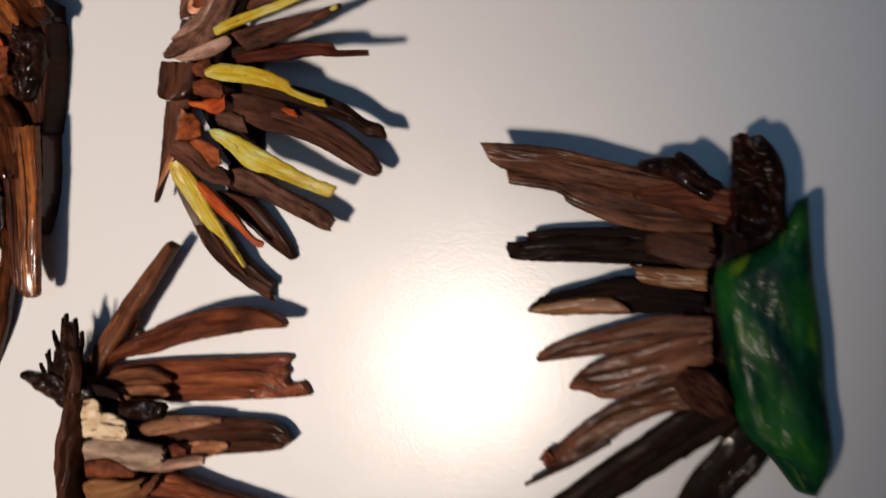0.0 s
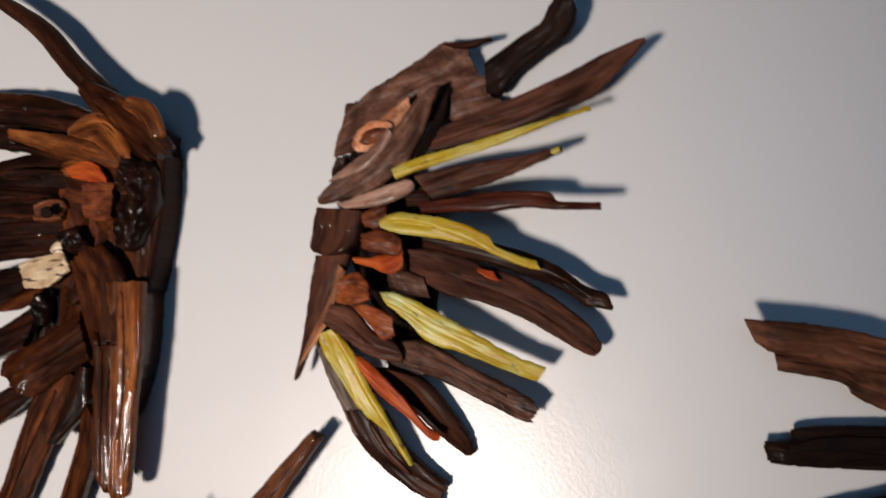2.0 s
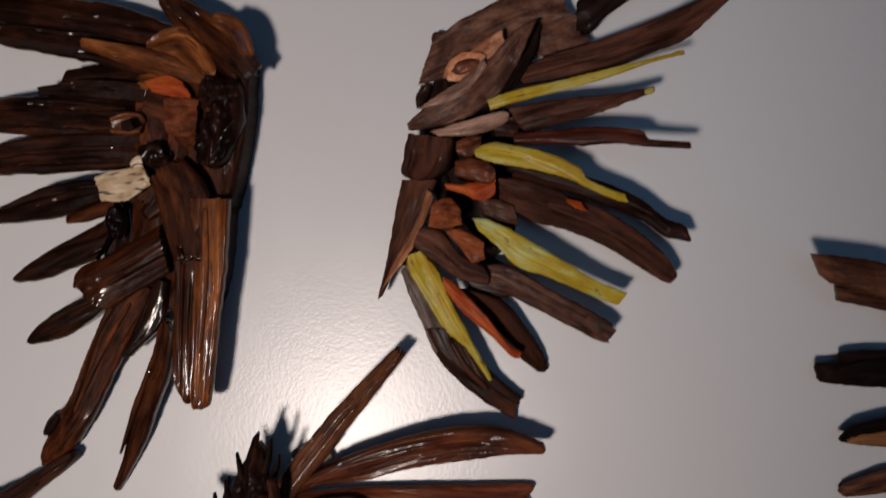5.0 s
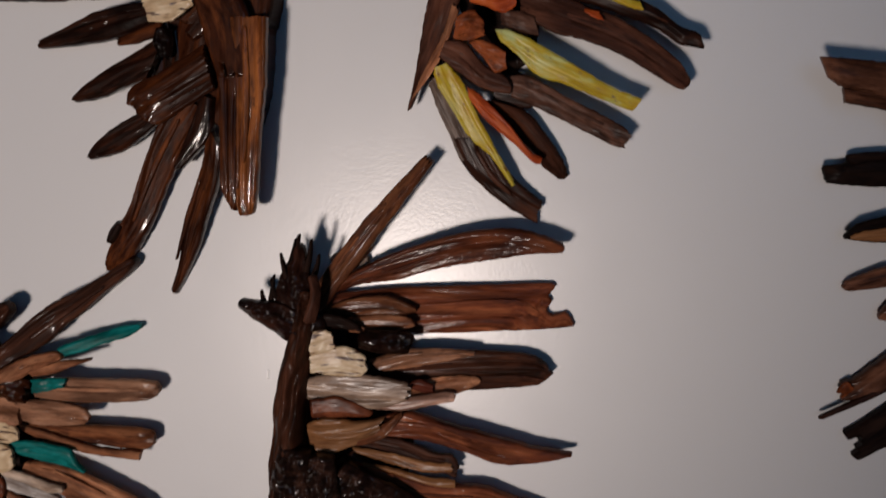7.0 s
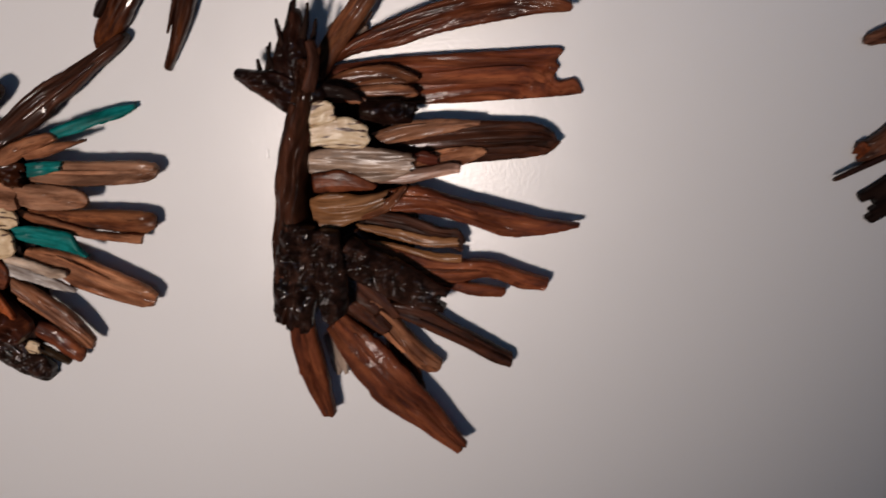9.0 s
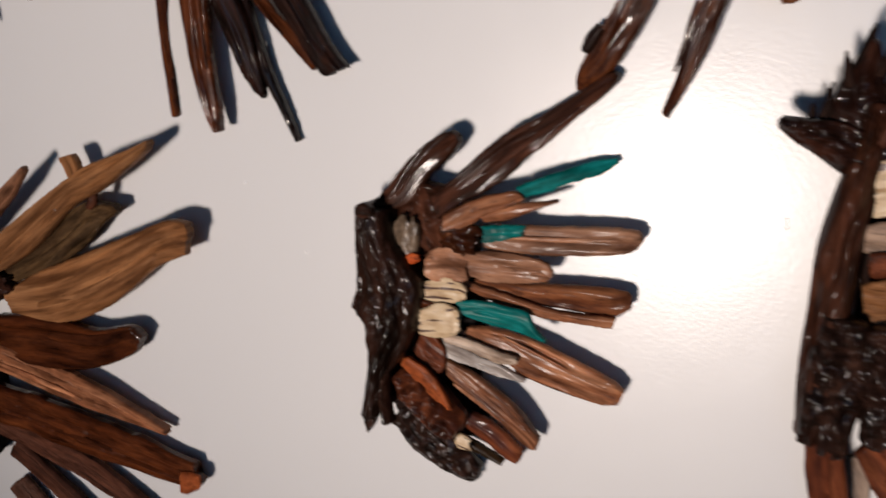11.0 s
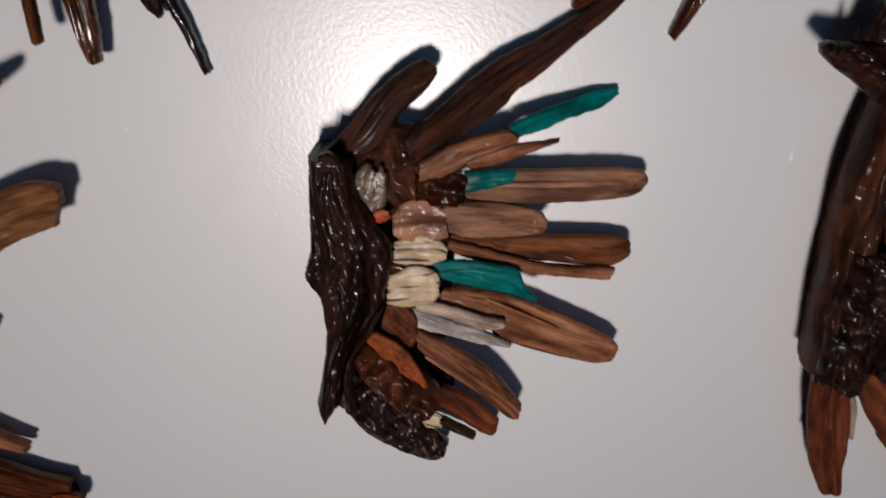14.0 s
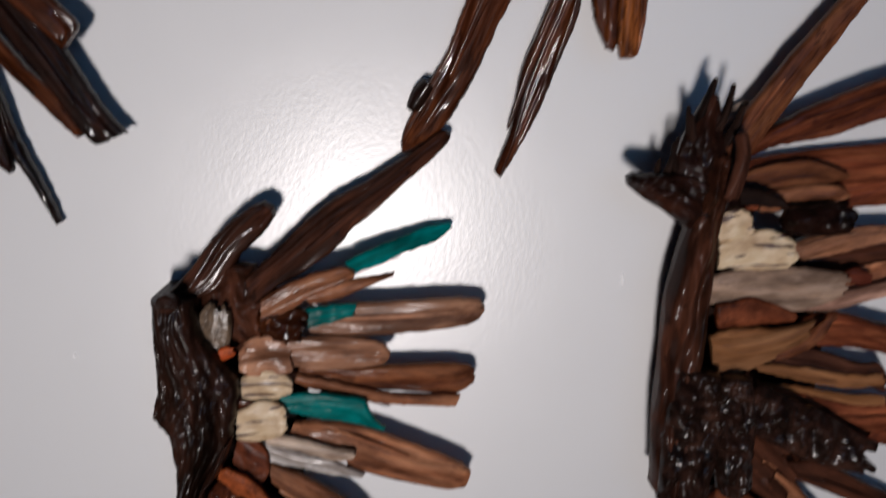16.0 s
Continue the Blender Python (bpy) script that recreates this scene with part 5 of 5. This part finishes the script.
slab(fan_e, "spine", "spinebark", [(-25.3, 71), (-25.7, 51.9), (-26.2, 30.9), (-28.6, 19.5), (-23.3, 11.7), (-20.9, -3.2), (-23, -23.6), (-26.8, -39.8)], [(-7.8, 70.1), (-6.5, 55.7), (1.2, 43.2), (7.4, 32.4), (5.8, 18.5), (1.4, 3.9), (-9.1, -10.5), (-13.6, -23.8), (-15.6, -39.5)], (29, 31), 16, "jag")
slab(fan_e, "spine_tail", "spinebark", [(-0.3, 4.7), (-9.6, -10.9), (-13.9, -24), (-13.8, -40.1)], [(5.5, 11.6), (-0.8, -3.9), (-8.8, -14.1), (-10.1, -26.7), (-7.6, -40.2)], (34, 33), 10, "cut")
slab(fan_e, "spine_tail", "spinebark", [(-25.9, -38.8), (-25.4, -44.8), (-23.9, -47.5)], [(-17.5, -39), (-19.7, -43.3), (-21.9, -47.3)], (31, 31), 8, "point")
slab(fan_e, "knob", "spinebark", [(-19.4, 74), (-15.6, 74.9), (-10.6, 72.4)], [(-19.9, 68.4), (-16.1, 67.2), (-10.9, 68.5)], (40, 40), 7, "round")

# fan f
fan_f = fan(-0.973, -0.279, LABELS["f"])
strip(fan_f, "backing", "black", [(-3.9, 49.5, 2), (-0.1, -0.3, 2), (4.6, -43.8, 2)], (31.9, 44.9, 33.2), 10, "round")
strip(fan_f, "knot", "dark", [(167.8, 118.7, 23), (165.9, 113.5, 23), (163.0, 109.5, 23)], (3.8, 5.1, 3.2), 4, "round")
strip(fan_f, "crust", "darkgloss", [(36.4, 44.4, 23), (63.9, 54.0, 22), (96.2, 64.4, 21)], (22.5, 24.0, 14.0), 8, "jag", "rough")
strip(fan_f, "orange_chip", "orange", [(62.2, 53.3, 31), (75.9, 56.8, 31), (89.3, 60.3, 31)], (2.9, 4.3, 2.1), 2, "point")
strip(fan_f, "spine", "black", [(46.1, 61.0, 19), (49.5, 7.5, 19), (47.6, -62.8, 19)], (18.5, 25.0, 22.1), 12, "round")
strip(fan_f, "blade", "tanbark", [(63.6, 11.3, 15), (129.1, -6.9, 13), (191.8, -27.9, 11)], (19.5, 21.5, 5.4), 7, "jag")
strip(fan_f, "blade", "redgloss", [(53.5, -19.7, 13), (130.9, -36.5, 11), (214.3, -55.6, 9)], (25.2, 26.7, 16.2), 8, "round")
strip(fan_f, "blade", "bark", [(60.8, -37.7, 9), (127.4, -63.5, 8), (191.3, -98.0, 7)], (18.3, 17.5, 9.4), 7, "round")
strip(fan_f, "blade", "bark", [(65.2, -55.6, 7), (119.0, -95.2, 6), (166.4, -140.6, 5)], (15.4, 15.1, 5.0), 6, "point")
strip(fan_f, "blade", "barkgrey", [(64.8, -80.1, 7), (93.1, -117.6, 6), (108.3, -157.4, 5)], (15.6, 17.7, 13.7), 6, "jag")
slab(fan_f, "blade", "tan", [(39.1, 63.1), (63.3, 73.9), (86.7, 85.9), (116.9, 105.8), (148.9, 125), (169.4, 135.4), (192.4, 142.8), (213, 150.7)], [(38.2, 51.6), (70, 61.2), (96.8, 70.7), (122.9, 86), (151.7, 109.9), (172.2, 119.4), (192.1, 131.2), (212.3, 145.4)], (21, 25), 9, "round")
slab(fan_f, "blade", "olive", [(89.8, 68.7), (115.8, 83.4), (141.1, 104.2), (155.6, 112.1), (166.6, 111.8), (176.7, 110.9)], [(96.7, 59.9), (125.9, 71.3), (150.7, 86.2), (165.2, 99.7), (177.3, 106.8)], (14, 13), 8, "jag")
slab(fan_f, "nub", "tan", [(149.3, 124.6), (145.6, 134.1), (143.8, 138.7)], [(158.8, 128.9), (157.4, 136.4), (153.6, 141.7)], (19, 19), 7, "jag")
slab(fan_f, "twig", "greybrown", [(47, 71.9), (60.7, 86.4), (85.4, 105.3), (109, 122.8), (124.5, 134.3)], [(55.1, 68.2), (72.3, 81.3), (92.9, 98.6), (112.8, 115.9), (126.5, 131.5)], (21, 27), 8, "round")
slab(fan_f, "blade", "tan", [(88.9, 54.6), (118.2, 69.2), (153.8, 82.4), (187.6, 94.9), (213.5, 104.5), (230.1, 103.9)], [(94.1, 41.5), (131.1, 38.4), (162.9, 49.2), (186.9, 64.5), (203.5, 76.9), (228.4, 87.1)], (17, 19), 9, "jag")
slab(fan_f, "blade", "redgloss", [(76.4, 37.9), (113.5, 40.9), (148.6, 34.2), (176, 38.4), (185.2, 32.7)], [(74.7, 7.2), (111.9, 5.9), (147.8, 9.6), (175.6, 20.6), (182.4, 28)], (13, 12), 9, "jag")
slab(fan_f, "orange_chip", "orangebrown", [(201.8, -50.8), (209.5, -50.4), (215.8, -52.2)], [(200.2, -64.1), (205.9, -64.3), (214.8, -59.9)], (15, 15), 3, "round")

# fan g
fan_g = fan(-0.732, -0.0, LABELS["g"])
strip(fan_g, "backing", "black", [(-5.2, 17.9, 2), (0.5, -0.5, 2), (9.2, -21.6, 2)], (44.4, 50.1, 33.5), 10, "round")
strip(fan_g, "blade", "darkgloss", [(76.8, 14.6, 15), (95.0, 2.1, 15), (114.2, -9.3, 15)], (10.0, 8.9, 3.9), 8, "round")
strip(fan_g, "core", "darkrough", [(10.4, 16.7, 19), (9.8, -2.9, 18), (11.9, -25.4, 17)], (39.3, 45.2, 24.2), 12, "round", "rough")
slab(fan_g, "blade", "varnish", [(-25.9, -0.7), (-23.8, -34.9), (-21, -58.8), (-18.5, -85.5), (-15.9, -102), (-13.5, -117.1)], [(-9.4, -1), (-9.3, -40.1), (-14.1, -56), (-14.5, -75.1), (-11, -96.3), (-8.8, -117.1)], (15, 25), 7, "round")
slab(fan_g, "edge_bark", "dark", [(-30.4, -10.1), (-39.1, -16.9), (-33.6, -21.7), (-31.7, -33.8)], [(-26.8, -7.5), (-27.2, -18.6), (-27, -27.1), (-26.8, -34.4)], (10, 10), 6)
slab(fan_g, "blade", "redgloss", [(-8.8, -1.4), (-9.2, -37.5), (-7.5, -66.6), (-4.2, -91.3), (-0.2, -110.3), (4.1, -126.4)], [(10.7, -1.7), (10.2, -45.2), (8, -71.5), (8.2, -93.5), (9.9, -112.5), (8.9, -126.1)], (17, 13), 9, "round")
slab(fan_g, "blade", "darkgloss", [(5.3, -44.6), (8.5, -61.5), (17, -82.7), (22.6, -96.1), (28.2, -104), (32.9, -109)], [(17.5, -36.7), (21.8, -53.3), (28.8, -69), (31.5, -84.9), (32.8, -93), (34.4, -107.5)], (11, 8), 8, "jag")
slab(fan_g, "blade", "darkgloss", [(18.5, -39.2), (30.1, -74.4), (32.6, -96), (40.8, -114.8), (48.3, -132.2)], [(25.4, -44.4), (33.3, -77), (37.1, -93.1), (45.1, -114.6), (50.3, -131.2)], (9, 3), 6, "point")
slab(fan_g, "blade", "varnish", [(21.4, -44.4), (33.4, -62.1), (46.1, -76.6), (58.8, -90.7), (63.5, -94.7)], [(31.1, -44.3), (44.7, -63.4), (55.9, -76.3), (61.8, -86.6), (66.5, -93.5)], (9, 8), 6, "jag")
slab(fan_g, "blade", "darkgloss", [(29.5, -34.2), (43.7, -55.1), (57.3, -75.4), (68.2, -93.8), (72.3, -98.1)], [(47.7, -34.2), (60.8, -52.2), (69.1, -67.9), (77.2, -83), (85.7, -94.1)], (15, 11), 9, "jag")
slab(fan_g, "blade", "redgloss", [(20.3, -11.6), (36.7, -29.8), (53, -44.8), (61, -53.8), (65.2, -58.7)], [(37.9, -11.8), (54, -27.3), (64.7, -39.7), (71.6, -48.1), (68.9, -53.6)], (19, 17), 8, "jag")
slab(fan_g, "blade", "darkgloss", [(36.2, -9.2), (52.7, -19.8), (66.2, -28.8), (79.4, -32.5)], [(55, -6.5), (68.9, -12.6), (82.6, -20.1), (95, -23.1)], (17, 18), 9, "jag")
slab(fan_g, "filler", "black", [(-12.8, 0), (-2.3, -31.7), (6.3, -51.7)], [(51.3, -3.8), (39.9, -34.3), (30.2, -50.6)], (6, 5), 6, "jag")
slab(fan_g, "filler", "darkrough", [(16, -0.8), (21.7, -16.3), (30.2, -29.2)], [(60.2, -1.7), (52.3, -11.6), (42.8, -26.7)], (9, 9), 5, "jag")

# fan h
fan_h = fan(-0.882, -0.002, LABELS["h"])
strip(fan_h, "backing", "black", [(-10.0, 17.7, 2), (-0.4, 0.1, 2), (9.6, -11.6, 2)], (29.3, 35.8, 19.4), 8, "round")
strip(fan_h, "splinter", "dark", [(-11.8, -21.0, 13), (-10.5, -38.3, 14), (-9.1, -54.1, 15)], (3.2, 2.9, 2.0), 4, "round")
strip(fan_h, "blade", "dark", [(42.7, 0.3, 13), (56.0, -13.7, 14), (66.5, -28.6, 15)], (13.4, 13.3, 6.0), 7, "jag")
strip(fan_h, "blade", "dark", [(60.5, 14.1, 13), (76.8, 1.4, 14), (94.2, -7.9, 15)], (10.7, 10.6, 4.6), 6, "round")
strip(fan_h, "core", "dark", [(2.6, 18.1, 13), (11.9, 1.1, 13), (24.9, -13.1, 13)], (28.2, 34.5, 21.8), 10, "round", "rough")
slab(fan_h, "blade", "dark", [(-7.5, -10.1), (-6.6, -38.9), (-2, -51.1), (3.6, -65.5)], [(1.7, -10.2), (2.3, -30.3), (4.1, -50.4), (5.3, -66.3)], (14, 18), 6, "point")
slab(fan_h, "blade", "brown", [(1.9, -18.2), (15.2, -31.9), (31, -40.4), (38.2, -47.4), (43.8, -51.6)], [(18, -15.5), (26.6, -24.6), (33.9, -35.9), (42.3, -44.3), (48.5, -49.8)], (14, 18), 6, "jag")
slab(fan_h, "blade", "bark", [(31.4, -20.1), (45.9, -27.7), (62.8, -36), (73, -41.5), (79.9, -46.1)], [(46.4, -15.7), (58, -23.3), (66.8, -31.6), (75, -38.5), (80.5, -45.3)], (14, 18), 6, "point")
slab(fan_h, "tan_tip", "tan", [(68.7, -35), (75.9, -41.3), (81.8, -45.9)], [(71.3, -33.1), (77.9, -39.1), (82.4, -45)], (22, 23), 2, "point")
slab(fan_h, "filler", "dark", [(-15.3, 2.2), (-13.2, -11.1), (-5, -18.8)], [(57, 0.9), (47.1, -15.1), (31.2, -21.8)], (6, 6), 5, "jag")


# ---- small marks on the wall ----


def fleck(x, z, w, h):
    """A white speck on the wall, for a chip of dried paint and for painted glints."""
    v = [(-w / 2, 0, -h / 2), (w / 2, 0, -h / 2), (w * 0.35, 0, h / 2), (-w * 0.2, 0, h * 0.45)]
    v += [(a * 0.6, -0.0005, c * 0.8) for a, _, c in v]
    f = [(0, 1, 5, 4), (1, 2, 6, 5), (2, 3, 7, 6), (3, 0, 4, 7), (4, 5, 6, 7)]
    ob = part("white_fleck", v, f, "fleck_paint", None, [(a, c) for a, _, c in v])
    ob.location = (x, -0.007, z)
    return tagged(ob, "small white speck on the wall, for a dried paint chip and painted glints", "paint fleck")


fleck_mat, fleck_nodes, fleck_bsdf = shader("fleck_paint")
fleck_bsdf.inputs["Base Color"].default_value = (0.95, 0.95, 0.95, 1.0)
fleck_bsdf.inputs["Roughness"].default_value = 0.3
MATS["fleck_paint"] = fleck_mat
fleck(-0.4368, -0.1666, 0.0016, 0.0058)
# These two put tiny glints of the wall paint into white colour.
fleck(-0.7207, -0.1557, 0.0014, 0.0017)
fleck(-0.6851, -0.1936, 0.0016, 0.0019)
